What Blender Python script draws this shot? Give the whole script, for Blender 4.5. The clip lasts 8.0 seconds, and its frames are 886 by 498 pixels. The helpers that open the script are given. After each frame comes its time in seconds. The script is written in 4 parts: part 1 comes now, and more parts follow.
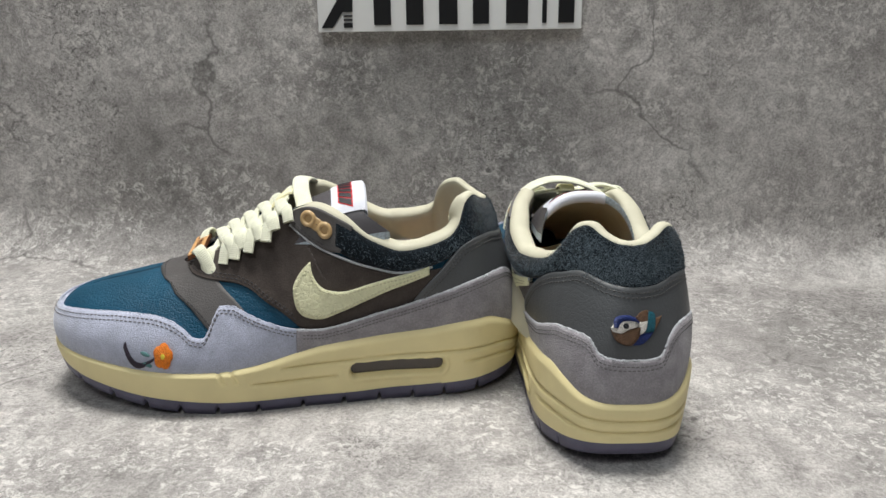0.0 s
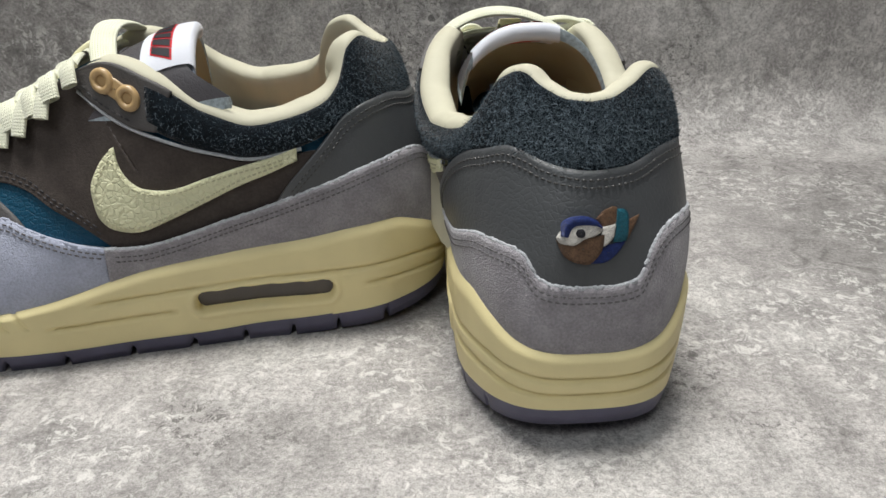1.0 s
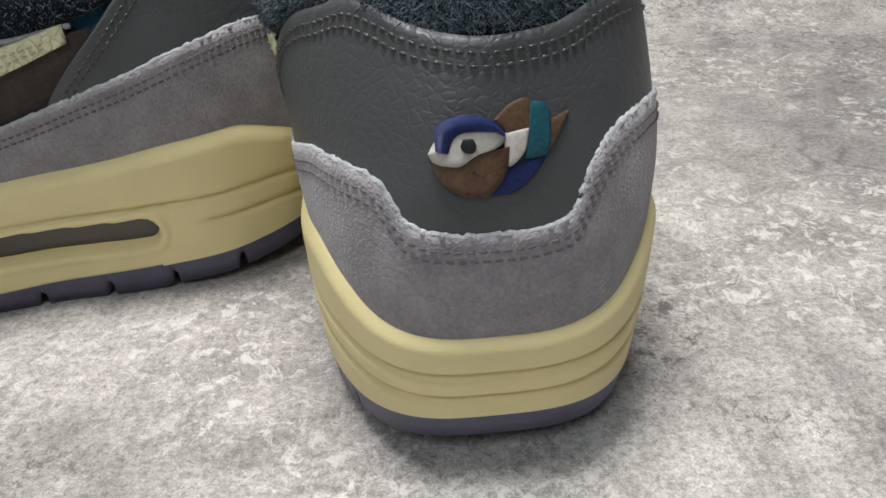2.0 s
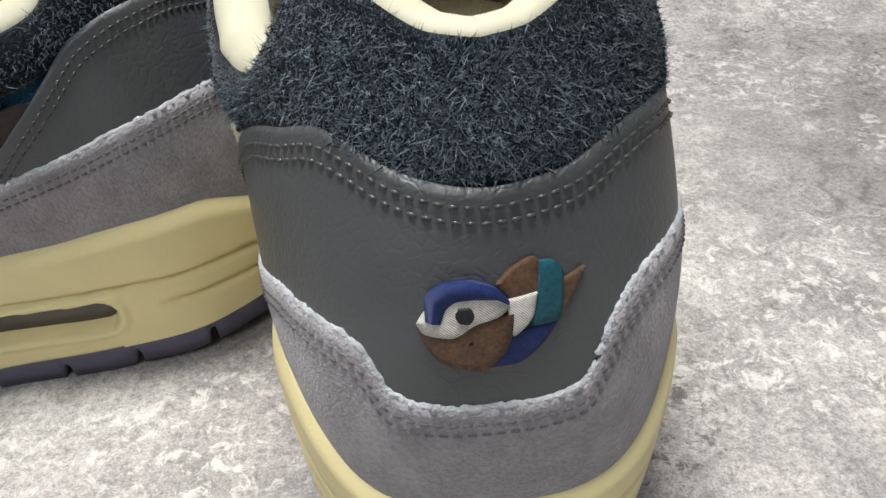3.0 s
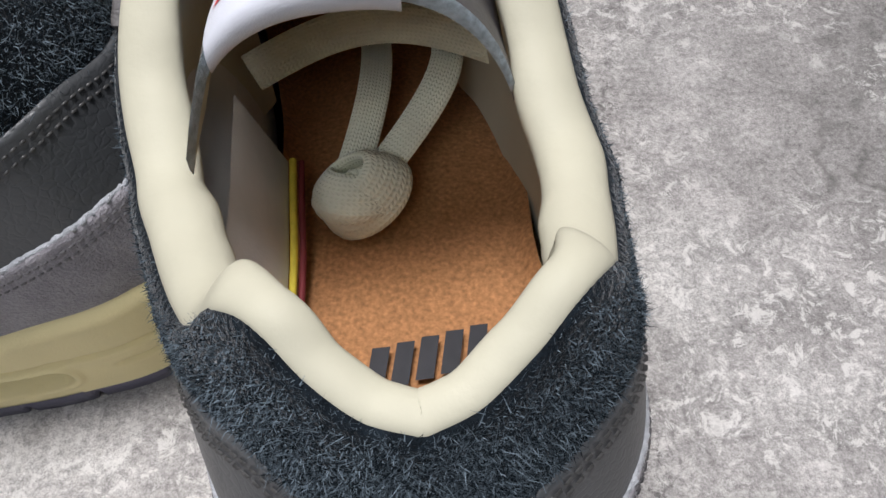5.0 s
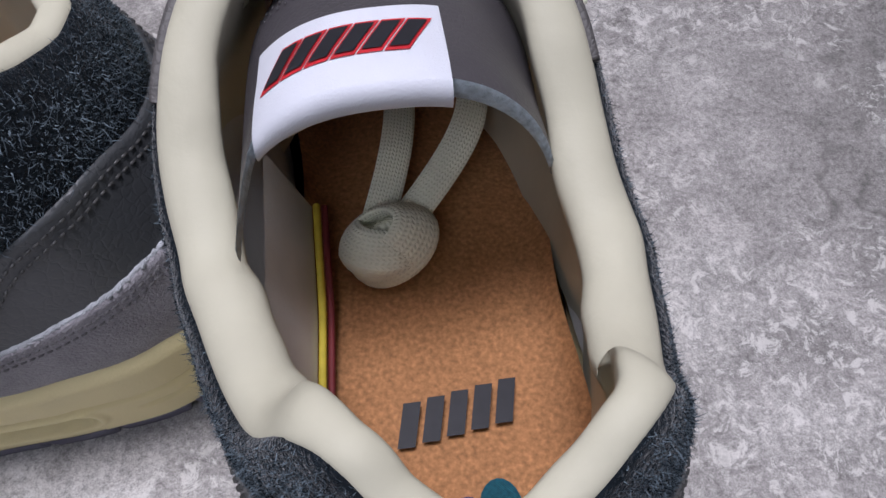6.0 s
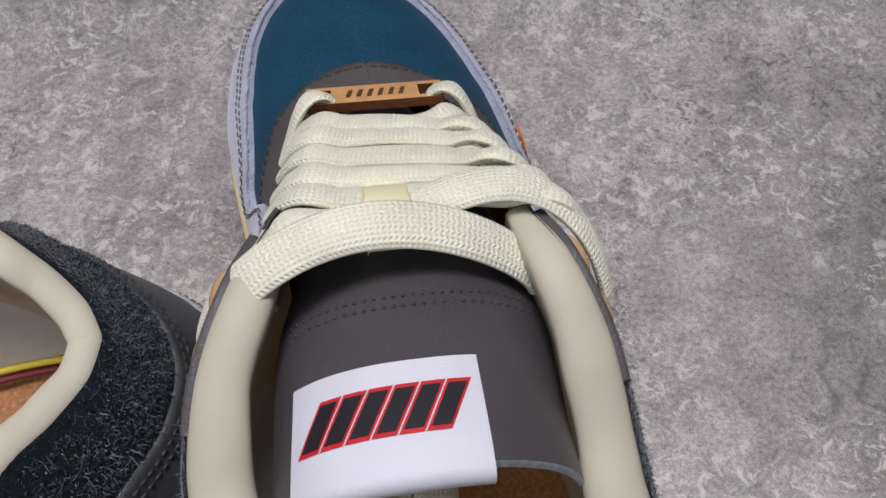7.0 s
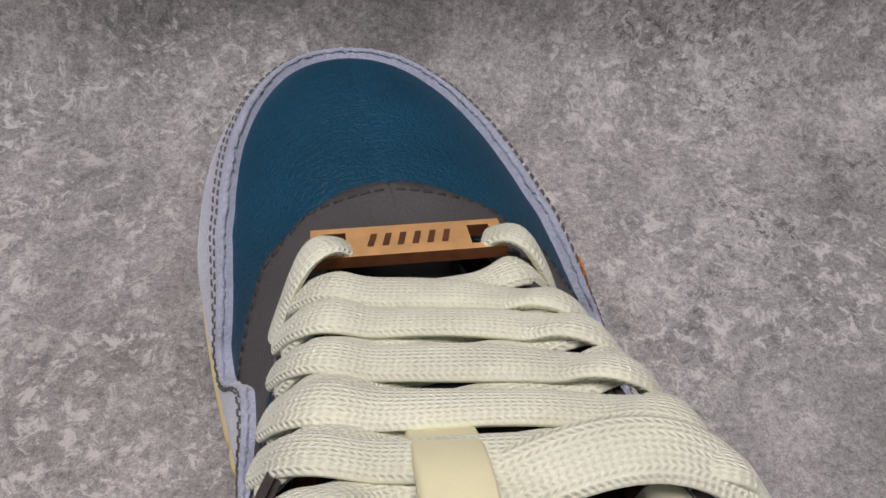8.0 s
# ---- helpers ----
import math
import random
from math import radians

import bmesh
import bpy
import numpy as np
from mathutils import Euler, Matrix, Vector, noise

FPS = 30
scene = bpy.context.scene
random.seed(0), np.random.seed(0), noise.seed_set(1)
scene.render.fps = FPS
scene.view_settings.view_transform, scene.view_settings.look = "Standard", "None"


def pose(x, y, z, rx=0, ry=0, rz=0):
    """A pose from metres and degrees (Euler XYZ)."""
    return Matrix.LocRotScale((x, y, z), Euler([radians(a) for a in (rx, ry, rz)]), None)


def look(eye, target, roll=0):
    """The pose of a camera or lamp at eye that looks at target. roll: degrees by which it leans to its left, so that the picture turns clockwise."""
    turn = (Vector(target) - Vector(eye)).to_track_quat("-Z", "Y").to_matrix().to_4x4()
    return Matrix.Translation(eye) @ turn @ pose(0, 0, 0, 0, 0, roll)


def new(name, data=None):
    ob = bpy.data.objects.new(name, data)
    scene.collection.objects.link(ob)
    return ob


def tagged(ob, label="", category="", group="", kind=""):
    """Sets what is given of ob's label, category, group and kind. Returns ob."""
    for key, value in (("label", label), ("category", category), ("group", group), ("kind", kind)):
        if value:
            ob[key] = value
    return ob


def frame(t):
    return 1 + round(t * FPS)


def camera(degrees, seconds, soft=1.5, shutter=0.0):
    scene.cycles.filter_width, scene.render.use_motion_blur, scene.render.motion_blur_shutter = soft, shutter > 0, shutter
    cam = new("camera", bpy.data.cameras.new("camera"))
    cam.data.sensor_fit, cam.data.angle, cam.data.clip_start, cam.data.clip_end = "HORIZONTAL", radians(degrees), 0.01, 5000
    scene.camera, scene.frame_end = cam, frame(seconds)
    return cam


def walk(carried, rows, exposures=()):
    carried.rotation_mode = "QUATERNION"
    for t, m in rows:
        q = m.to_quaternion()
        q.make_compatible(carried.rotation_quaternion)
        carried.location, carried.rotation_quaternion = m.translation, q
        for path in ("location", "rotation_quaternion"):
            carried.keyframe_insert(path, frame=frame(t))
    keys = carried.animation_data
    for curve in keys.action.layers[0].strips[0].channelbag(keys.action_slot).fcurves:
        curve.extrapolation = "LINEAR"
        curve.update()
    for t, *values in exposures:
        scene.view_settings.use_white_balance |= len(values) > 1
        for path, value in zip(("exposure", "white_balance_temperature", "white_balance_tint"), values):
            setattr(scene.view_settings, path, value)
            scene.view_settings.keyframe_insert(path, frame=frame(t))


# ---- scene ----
cam = camera(59.8, 8.0)
PATH = [
    (0, (0.072, 0.021, 0.21), (0.087, 1.932, -0.383), 1.3),
    (0.5, (0.094, 0.083, 0.191), (0.084, 1.946, -0.537), 0.2),
    (1, (0.121, 0.15, 0.166), (0.114, 1.946, -0.713), -1.0),
    (1.5, (0.145, 0.201, 0.137), (0.152, 1.927, -0.874), -2.0),
    (1.7, (0.15, 0.215, 0.129), (0.163, 1.918, -0.92), -2.3),
    (2.8, (0.155, 0.262, 0.141), (0.176, 1.86, -1.061), -2.9),
    (3, (0.155, 0.269, 0.146), (0.189, 1.853, -1.074), -2.6),
    (3.5, (0.159, 0.281, 0.159), (0.184, 1.807, -1.134), -2.4),
    (4, (0.162, 0.296, 0.171), (0.171, 1.707, -1.246), -2.0),
    (4.5, (0.166, 0.313, 0.182), (0.168, 1.585, -1.362), -1.9),
    (4.7, (0.166, 0.324, 0.187), (0.188, 1.496, -1.433), -2.2),
    (5.8, (0.155, 0.349, 0.198), (0.237, 1.313, -1.553), 0.6),
    (6, (0.154, 0.354, 0.204), (0.254, 1.306, -1.552), 1.7),
    (6.5, (0.152, 0.375, 0.226), (0.285, 1.341, -1.52), 3.4),
    (7, (0.147, 0.402, 0.23), (0.313, 1.391, -1.5), 5.4),
    (7.5, (0.145, 0.434, 0.214), (0.338, 1.448, -1.498), 7.1),
    (8, (0.138, 0.458, 0.195), (0.372, 1.53, -1.477), 8.9),
]
LIGHT = [(0, 0.18, 6450, 9), (1.0, 0.09, 6430, 9), (1.5, 0.05, 6430, 9), (3.0, 0.33, 6450, 9), (3.5, 0.33, 6450, 9), (4.5, 0.22, 6400, 10), (5.8, -0.34, 5850, 21), (6.5, -0.41, 5950, 21), (7.0, -0.56, 6200, 20), (7.5, -0.54, 6350, 18), (8, -0.69, 6400, 20)]
walk(cam, [(t, look(eye, target, roll)) for t, eye, target, roll in PATH], LIGHT)

# ---- light ----
world = bpy.data.worlds.new("world")
scene.world = world
world.use_nodes = True
wn = world.node_tree.nodes
wn["Background"].inputs[0].default_value = (0.86, 0.92, 1.0, 1)
wn["Background"].inputs[1].default_value = 0.035
scene.view_settings.exposure = 0.0


def area_lamp(name, eye, target, size_x, size_y, watts, tint):
    lamp = bpy.data.lights.new(name, "AREA")
    lamp.shape, lamp.size, lamp.size_y, lamp.energy, lamp.color = "RECTANGLE", size_x, size_y, watts, tint
    ob = new(name, lamp)
    ob.matrix_world = look(eye, target)
    return tagged(ob, "area lamp: the ceiling light overhead or the fill added in front", "lamp")


area_lamp("ceiling_or_fill_lamp", (0.0, 0.58, 1.5), (0.15, 0.42, 0.0), 0.6, 0.5, 32.5, (1.0, 0.985, 0.955))
# weak cool fill added in front to lift the heel, no real fitting
area_lamp("ceiling_or_fill_lamp", (-0.15, -0.45, 1.2), (0.1, 0.45, 0.0), 0.5, 0.5, 5.0, (0.93, 0.97, 1.0))


# ---- materials ----
def srgb(r, g, b):
    return tuple(((c / 255) / 12.92 if c / 255 <= 0.04045 else ((c / 255 + 0.055) / 1.055) ** 2.4) for c in (r, g, b)) + (1,)


def mat(name, col, rough=0.6, var=0.12, scale=60.0, bump=0.2, bump_scale=900.0, bump_kind="noise", dist=0.0004, spec=0.4, sheen=0.0, col2=None, metal=0.0, fine=0.0, mid=0.5):
    m = bpy.data.materials.new(name)
    m.use_nodes = True
    n, l = m.node_tree.nodes, m.node_tree.links
    b = n["Principled BSDF"]
    tc = n.new("ShaderNodeTexCoord")
    no = n.new("ShaderNodeTexNoise")
    no.inputs["Scale"].default_value, no.inputs["Detail"].default_value = scale, 6
    l.new(tc.outputs["Object"], no.inputs["Vector"])
    ramp = n.new("ShaderNodeValToRGB")
    lo = tuple(c * (1 - var) for c in col[:3]) + (1,)
    hi = col2 or tuple(min(1, c * (1 + var)) for c in col[:3]) + (1,)
    ramp.color_ramp.elements[0].position, ramp.color_ramp.elements[1].position = mid - 0.18, mid + 0.18
    ramp.color_ramp.elements[0].color, ramp.color_ramp.elements[1].color = lo, hi
    l.new(no.outputs["Fac"], ramp.inputs["Fac"])
    out = ramp.outputs["Color"]
    if fine:
        n2 = n.new("ShaderNodeTexNoise")
        n2.inputs["Scale"].default_value, n2.inputs["Detail"].default_value = bump_scale * 0.7, 4
        l.new(tc.outputs["Object"], n2.inputs["Vector"])
        mp = n.new("ShaderNodeMapRange")
        mp.inputs[1].default_value, mp.inputs[2].default_value = 0.3, 0.7
        mp.inputs[3].default_value, mp.inputs[4].default_value = 1 - fine, 1 + fine
        l.new(n2.outputs["Fac"], mp.inputs[0])
        mx = n.new("ShaderNodeVectorMath")
        mx.operation = "SCALE"
        l.new(out, mx.inputs[0])
        l.new(mp.outputs[0], mx.inputs["Scale"])
        out = mx.outputs[0]
    l.new(out, b.inputs["Base Color"])
    b.inputs["Roughness"].default_value, b.inputs["Metallic"].default_value = rough, metal
    b.inputs["Specular IOR Level"].default_value = spec
    if sheen:
        b.inputs["Sheen Weight"].default_value = sheen
        b.inputs["Sheen Roughness"].default_value = 0.4
    if bump:
        if bump_kind == "cells":
            t = n.new("ShaderNodeTexVoronoi")
            t.feature = "DISTANCE_TO_EDGE"
            t.inputs["Scale"].default_value = bump_scale
            warp = n.new("ShaderNodeTexNoise")
            warp.inputs["Scale"].default_value = bump_scale * 0.8
            add = n.new("ShaderNodeVectorMath")
            add.operation = "MULTIPLY_ADD"
            add.inputs[1].default_value = (1.2 / bump_scale,) * 3
            l.new(warp.outputs["Color"], add.inputs[0])
            l.new(tc.outputs["Object"], warp.inputs["Vector"])
            l.new(tc.outputs["Object"], add.inputs[2])
            l.new(add.outputs[0], t.inputs["Vector"])
            h = t.outputs["Distance"]
            mr = n.new("ShaderNodeMapRange")
            mr.inputs[2].default_value = 0.18
            l.new(h, mr.inputs[0])
            h = mr.outputs[0]
        elif bump_kind == "thread":
            t = n.new("ShaderNodeTexWave")
            t.bands_direction = "DIAGONAL"
            t.inputs["Scale"].default_value, t.inputs["Distortion"].default_value = bump_scale, 3.0
            t.inputs["Detail Scale"].default_value = 0.25
            l.new(tc.outputs["Object"], t.inputs["Vector"])
            h = t.outputs["Fac"]
            mp = n.new("ShaderNodeMapRange")
            mp.inputs[3].default_value, mp.inputs[4].default_value = 0.6, 1.25
            l.new(h, mp.inputs[0])
            mx = n.new("ShaderNodeVectorMath")
            mx.operation = "SCALE"
            l.new(out, mx.inputs[0])
            l.new(mp.outputs[0], mx.inputs["Scale"])
            l.new(mx.outputs[0], b.inputs["Base Color"])
        else:
            t = n.new("ShaderNodeTexNoise")
            t.inputs["Scale"].default_value, t.inputs["Detail"].default_value = bump_scale, 5
            l.new(tc.outputs["Object"], t.inputs["Vector"])
            h = t.outputs["Fac"]
        bp = n.new("ShaderNodeBump")
        bp.inputs["Strength"].default_value, bp.inputs["Distance"].default_value = bump, dist
        l.new(h, bp.inputs["Height"])
        l.new(bp.outputs[0], b.inputs["Normal"])
    return m


def weave(name, col, fu, fv, depth=0.00035, rough=0.8, var=0.1):
    """Woven cloth by the ribbon's own length and width."""
    m = mat(name, col, rough, var, 90, 0, sheen=0.3)
    n, l = m.node_tree.nodes, m.node_tree.links
    uv = n.new("ShaderNodeUVMap")
    sp = n.new("ShaderNodeSeparateXYZ")
    l.new(uv.outputs[0], sp.inputs[0])

    def math_node(op, a, b=None, val=None):
        q = n.new("ShaderNodeMath")
        q.operation = op
        l.new(a, q.inputs[0])
        if b is not None:
            l.new(b, q.inputs[1])
        elif val is not None:
            q.inputs[1].default_value = val
        return q.outputs[0]

    across = math_node("MULTIPLY", sp.outputs["Y"], val=fv)
    zig = math_node("PINGPONG", across, val=0.5)
    along = math_node("ADD", math_node("MULTIPLY", sp.outputs["X"], val=fu), zig)
    h = math_node("MULTIPLY", math_node("PINGPONG", along, val=0.5), math_node("PINGPONG", math_node("MULTIPLY", across, val=2.0), val=0.5))
    bp = n.new("ShaderNodeBump")
    bp.inputs["Strength"].default_value, bp.inputs["Distance"].default_value = 0.8, depth * 5
    l.new(h, bp.inputs["Height"])
    l.new(bp.outputs[0], n["Principled BSDF"].inputs["Normal"])
    return m


M_SUEDE = mat("grey_suede", srgb(152, 148, 152), 0.95, 0.14, 150, 0.9, 1600, dist=0.0006, spec=0.1, sheen=0.35, fine=0.16)
M_LAV = mat("lavender_suede", srgb(174, 178, 195), 0.95, 0.1, 120, 0.9, 1600, dist=0.0005, spec=0.1, sheen=0.7, fine=0.12)
M_TEAL = mat("teal_leather", srgb(15, 69, 93), 0.5, 0.1, 60, 0.5, 560, "cells", dist=0.0004, spec=0.3)
M_TIP = mat("grey_leather", srgb(84, 81, 80), 0.5, 0.1, 60, 0.4, 700, "cells", dist=0.0002)
M_PONY = mat("brown_nubuck", srgb(72, 65, 61), 0.85, 0.16, 110, 0.6, 1400, dist=0.0005, spec=0.15, sheen=0.25, fine=0.14)
M_NAVY = mat("hairy_navy_suede", srgb(20, 27, 33), 0.95, 0.3, 260, 0.9, 1100, dist=0.0009, spec=0.1, sheen=0.3, fine=0.3)
M_FIBRE = mat("navy_fibre", srgb(34, 44, 52), 0.85, 0.5, 2600, 0, spec=0.1, col2=srgb(126, 140, 150))
def random_per_fibre(m):
    """Lets each loose fibre take its own shade."""
    n, l = m.node_tree.nodes, m.node_tree.links
    geo = n.new("ShaderNodeNewGeometry")
    ramp = next(q for q in n if q.bl_idname == "ShaderNodeValToRGB")
    ramp.color_ramp.elements[0].position, ramp.color_ramp.elements[1].position = 0.25, 1.0
    l.new(geo.outputs["Random Per Island"], ramp.inputs["Fac"])


random_per_fibre(M_FIBRE)
M_COUNTER = mat("charcoal_leather", srgb(74, 76, 78), 0.42, 0.12, 50, 0.28, 480, "cells", dist=0.0002, spec=0.7)
M_CREAM = mat("cream_foam", srgb(232, 218, 166), 0.55, 0.05, 40, 0.35, 1500, dist=0.0003, spec=0.3)
M_SWOOSH = mat("cream_leather", srgb(228, 226, 188), 0.55, 0.06, 60, 0.8, 430, "cells", dist=0.0004)
M_LINING = mat("cream_lining", srgb(193, 189, 168), 0.6, 0.05, 50, 0.25, 260, dist=0.0008, spec=0.25)
M_RUBBER = mat("violet_grey_rubber", srgb(90, 88, 108), 0.4, 0.12, 80, 0.2, 900, dist=0.0002)
M_SOLE = mat("dark_rubber", srgb(44, 43, 46), 0.6, 0.2, 90, 0.3, 800)
M_AIR = mat("smoked_window", srgb(84, 78, 74), 0.25, 0.12, 60, 0, spec=0.6)
M_FOXTHREAD = mat("grey_suede_thread", srgb(104, 101, 102), 0.7, 0.2, 900, 0)
M_THREAD = mat("dark_thread", srgb(56, 54, 56), 0.6, 0.3, 900, 0)
M_GLOSS = mat("grey_thread", srgb(72, 71, 70), 0.3, 0.4, 900, 0)
M_CTHREAD = mat("cream_thread", srgb(196, 192, 156), 0.6, 0.2, 900, 0)
M_EDGE = mat("pale_suede_edge", srgb(176, 178, 182), 0.95, 0.2, 500, 0.9, 2200, dist=0.0006, sheen=0.3)
M_LACE = weave("cream_lace", srgb(231, 231, 207), 900, 5)
M_LOOP = mat("cream_ribbon", srgb(236, 230, 188), 0.5, 0.04, 120, 0.3, 2600, dist=0.0002)
M_WOOD = mat("bamboo", srgb(206, 158, 104), 0.5, 0.14, 180, 0.2, 1200)
M_ENGRAVE = mat("burnt_engraving", srgb(94, 60, 34), 0.7, 0.2, 300, 0)
M_WOODSIDE = mat("burnt_bamboo", srgb(112, 66, 36), 0.65, 0.25, 400, 0)
M_GOLD = mat("tan_eyelet", srgb(186, 156, 112), 0.35, 0.06, 60, 0, spec=0.5)
M_CORK = mat("cork", srgb(166, 117, 74), 0.8, 0.22, 900, 0.35, 1400, fine=0.22, dist=0.0003)
M_BLACK = mat("black_print", srgb(30, 30, 36), 0.6, 0.2, 300, 0)
M_RED = mat("red_thread", srgb(196, 40, 48), 0.6, 0.15, 400, 0)
M_WHITE = mat("white_woven_label", srgb(212, 214, 222), 0.75, 0.03, 80, 0.5, 2600, dist=0.0002, sheen=0.2)
M_FOAM = mat("blue_grey_foam_edge", srgb(176, 188, 196), 0.95, 0.25, 700, 0.8, 1800)
M_TONGUE = mat("tongue_leather", srgb(74, 71, 74), 0.45, 0.08, 60, 0.3, 700, "cells", dist=0.00015)
M_ORANGE = mat("orange_thread", srgb(246, 130, 22), 0.6, 0.2, 900, 0.8, 620, "thread", dist=0.0003)
M_PLUM = mat("dark_plum_thread", srgb(38, 26, 44), 0.55, 0.3, 900, 0.6, 620, "thread", dist=0.0003)
M_GREEN = mat("teal_green_thread", srgb(92, 138, 138), 0.6, 0.2, 900, 0.6, 620, "thread", dist=0.0003)
M_TBLUE = mat("blue_thread", srgb(34, 52, 112), 0.5, 0.35, 1500, 0.8, 1250, "thread", dist=0.0003)
M_TWHITE = mat("white_thread", srgb(226, 222, 214), 0.5, 0.15, 1500, 0.8, 1250, "thread", dist=0.0003)
M_TBROWN = mat("brown_thread", srgb(108, 82, 62), 0.5, 0.35, 1500, 0.8, 1250, "thread", dist=0.0003)
M_TTEAL = mat("teal_thread", srgb(32, 96, 112), 0.5, 0.3, 1500, 0.8, 1250, "thread", dist=0.0003)
M_YELLOW = mat("yellow_edge", srgb(228, 206, 70), 0.6, 0.1, 300, 0)
M_MAROON = mat("maroon_edge", srgb(122, 48, 52), 0.6, 0.1, 300, 0)
M_INNER = mat("pale_grey_lining", srgb(206, 204, 200), 0.8, 0.06, 90, 0.3, 1500)
M_SIGN = mat("white_acrylic", srgb(228, 228, 226), 0.4, 0.03, 30, 0.1, 300)
M_SIGNBAR = mat("black_acrylic", srgb(22, 22, 24), 0.4, 0.1, 60, 0)


def concrete():
    m = bpy.data.materials.new("printed_concrete_board")
    m.use_nodes = True
    n, l = m.node_tree.nodes, m.node_tree.links
    b = n["Principled BSDF"]
    tc = n.new("ShaderNodeTexCoord")

    def noise_node(scale, detail, rough=0.6, dist=0.0):
        q = n.new("ShaderNodeTexNoise")
        q.inputs["Scale"].default_value, q.inputs["Detail"].default_value = scale, detail
        q.inputs["Roughness"].default_value, q.inputs["Distortion"].default_value = rough, dist
        l.new(tc.outputs["Object"], q.inputs["Vector"])
        return q.outputs["Fac"]

    def ramp(src, stops):
        q = n.new("ShaderNodeValToRGB")
        while len(q.color_ramp.elements) < len(stops):
            q.color_ramp.elements.new(0.5)
        for e, (p, c) in zip(q.color_ramp.elements, stops):
            e.position, e.color = p, (c, c, c, 1) if not isinstance(c, tuple) else c
        l.new(src, q.inputs["Fac"])
        return q.outputs["Color"]

    def mix(kind, a, c, f):
        q = n.new("ShaderNodeMix")
        q.data_type, q.blend_type = "RGBA", kind
        l.new(a, q.inputs[6])
        l.new(c, q.inputs[7])
        if isinstance(f, float):
            q.inputs[0].default_value = f
        else:
            l.new(f, q.inputs[0])
        return q.outputs[2]

    base = ramp(noise_node(7, 9, 0.66), [(0.3, srgb(134, 131, 128)), (0.5, srgb(160, 156, 153)), (0.68, srgb(184, 181, 177))])
    grain = ramp(noise_node(520, 6, 0.8), [(0.32, 0.22), (0.5, 0.5), (0.7, 0.76)])
    c = mix("OVERLAY", base, grain, 0.9)
    dust = ramp(noise_node(1700, 3, 0.7), [(0.3, 0.3), (0.5, 0.5), (0.7, 0.7)])
    c = mix("OVERLAY", c, dust, 0.8)
    broad = ramp(noise_node(3.2, 5, 0.6), [(0.36, 0.40), (0.5, 0.5), (0.64, 0.60)])
    c = mix("OVERLAY", c, broad, 0.9)
    mid = ramp(noise_node(55, 8, 0.72, 0.6), [(0.36, 0.33), (0.5, 0.5), (0.64, 0.66)])
    c = mix("OVERLAY", c, mid, 0.8)
    # pale flakes and dark pitted patches
    zone = ramp(noise_node(11, 5, 0.65), [(0.42, 0.0), (0.54, 1.0)])
    fl = ramp(noise_node(170, 8, 0.8, 0.6), [(0.525, 0.0), (0.575, 1.0)])
    pale = n.new("ShaderNodeRGB")
    pale.outputs[0].default_value = srgb(220, 217, 212)
    f1 = n.new("ShaderNodeMath")
    f1.operation = "MULTIPLY"
    l.new(zone, f1.inputs[0])
    l.new(fl, f1.inputs[1])
    f1b = n.new("ShaderNodeMath")
    f1b.operation = "MULTIPLY"
    f1b.inputs[1].default_value = 0.66
    l.new(f1.outputs[0], f1b.inputs[0])
    c = mix("MIX", c, pale.outputs[0], f1b.outputs[0])
    zone2 = ramp(noise_node(8, 4, 0.6), [(0.49, 0.0), (0.60, 0.8)])
    pit = ramp(noise_node(240, 8, 0.85, 0.6), [(0.43, 1.0), (0.47, 0.0)])
    dark = n.new("ShaderNodeRGB")
    dark.outputs[0].default_value = srgb(82, 79, 77)
    f2 = n.new("ShaderNodeMath")
    f2.operation = "MULTIPLY"
    l.new(zone2, f2.inputs[0])
    l.new(pit, f2.inputs[1])
    c = mix("MIX", c, dark.outputs[0], f2.outputs[0])
    # hairline cracks
    vo = n.new("ShaderNodeTexVoronoi")
    vo.feature = "DISTANCE_TO_EDGE"
    vo.inputs["Scale"].default_value = 5.5
    wv = n.new("ShaderNodeTexNoise")
    wv.inputs["Scale"].default_value, wv.inputs["Detail"].default_value = 16, 5
    l.new(tc.outputs["Object"], wv.inputs["Vector"])
    ad = n.new("ShaderNodeVectorMath")
    ad.operation = "MULTIPLY_ADD"
    ad.inputs[1].default_value = (0.09, 0.09, 0.09)
    l.new(wv.outputs["Color"], ad.inputs[0])
    l.new(tc.outputs["Object"], ad.inputs[2])
    l.new(ad.outputs[0], vo.inputs["Vector"])
    ck = ramp(vo.outputs["Distance"], [(0.0, 1.0), (0.012, 0.0)])
    zone3 = ramp(noise_node(6, 2, 0.5), [(0.52, 0.0), (0.6, 0.7)])
    f3 = n.new("ShaderNodeMath")
    f3.operation = "MULTIPLY"
    l.new(ck, f3.inputs[0])
    l.new(zone3, f3.inputs[1])
    c = mix("MIX", c, dark.outputs[0], f3.outputs[0])
    l.new(c, b.inputs["Base Color"])
    b.inputs["Roughness"].default_value, b.inputs["Specular IOR Level"].default_value = 0.6, 0.3
    return m


M_CONCRETE = concrete()


# ---- mesh helpers ----
def mesh_of(name, verts, faces, uvs=None, smooth=True):
    me = bpy.data.meshes.new(name)
    me.from_pydata([tuple(map(float, v)) for v in verts], [], faces)
    if smooth:
        me.polygons.foreach_set("use_smooth", [True] * len(me.polygons))
    if uvs is not None:
        layer = me.uv_layers.new(name="UVMap")
        idx = np.empty(len(me.loops), dtype=np.int32)
        me.loops.foreach_get("vertex_index", idx)
        layer.data.foreach_set("uv", np.asarray(uvs, dtype=np.float32)[idx].ravel())
    me.update()
    return me


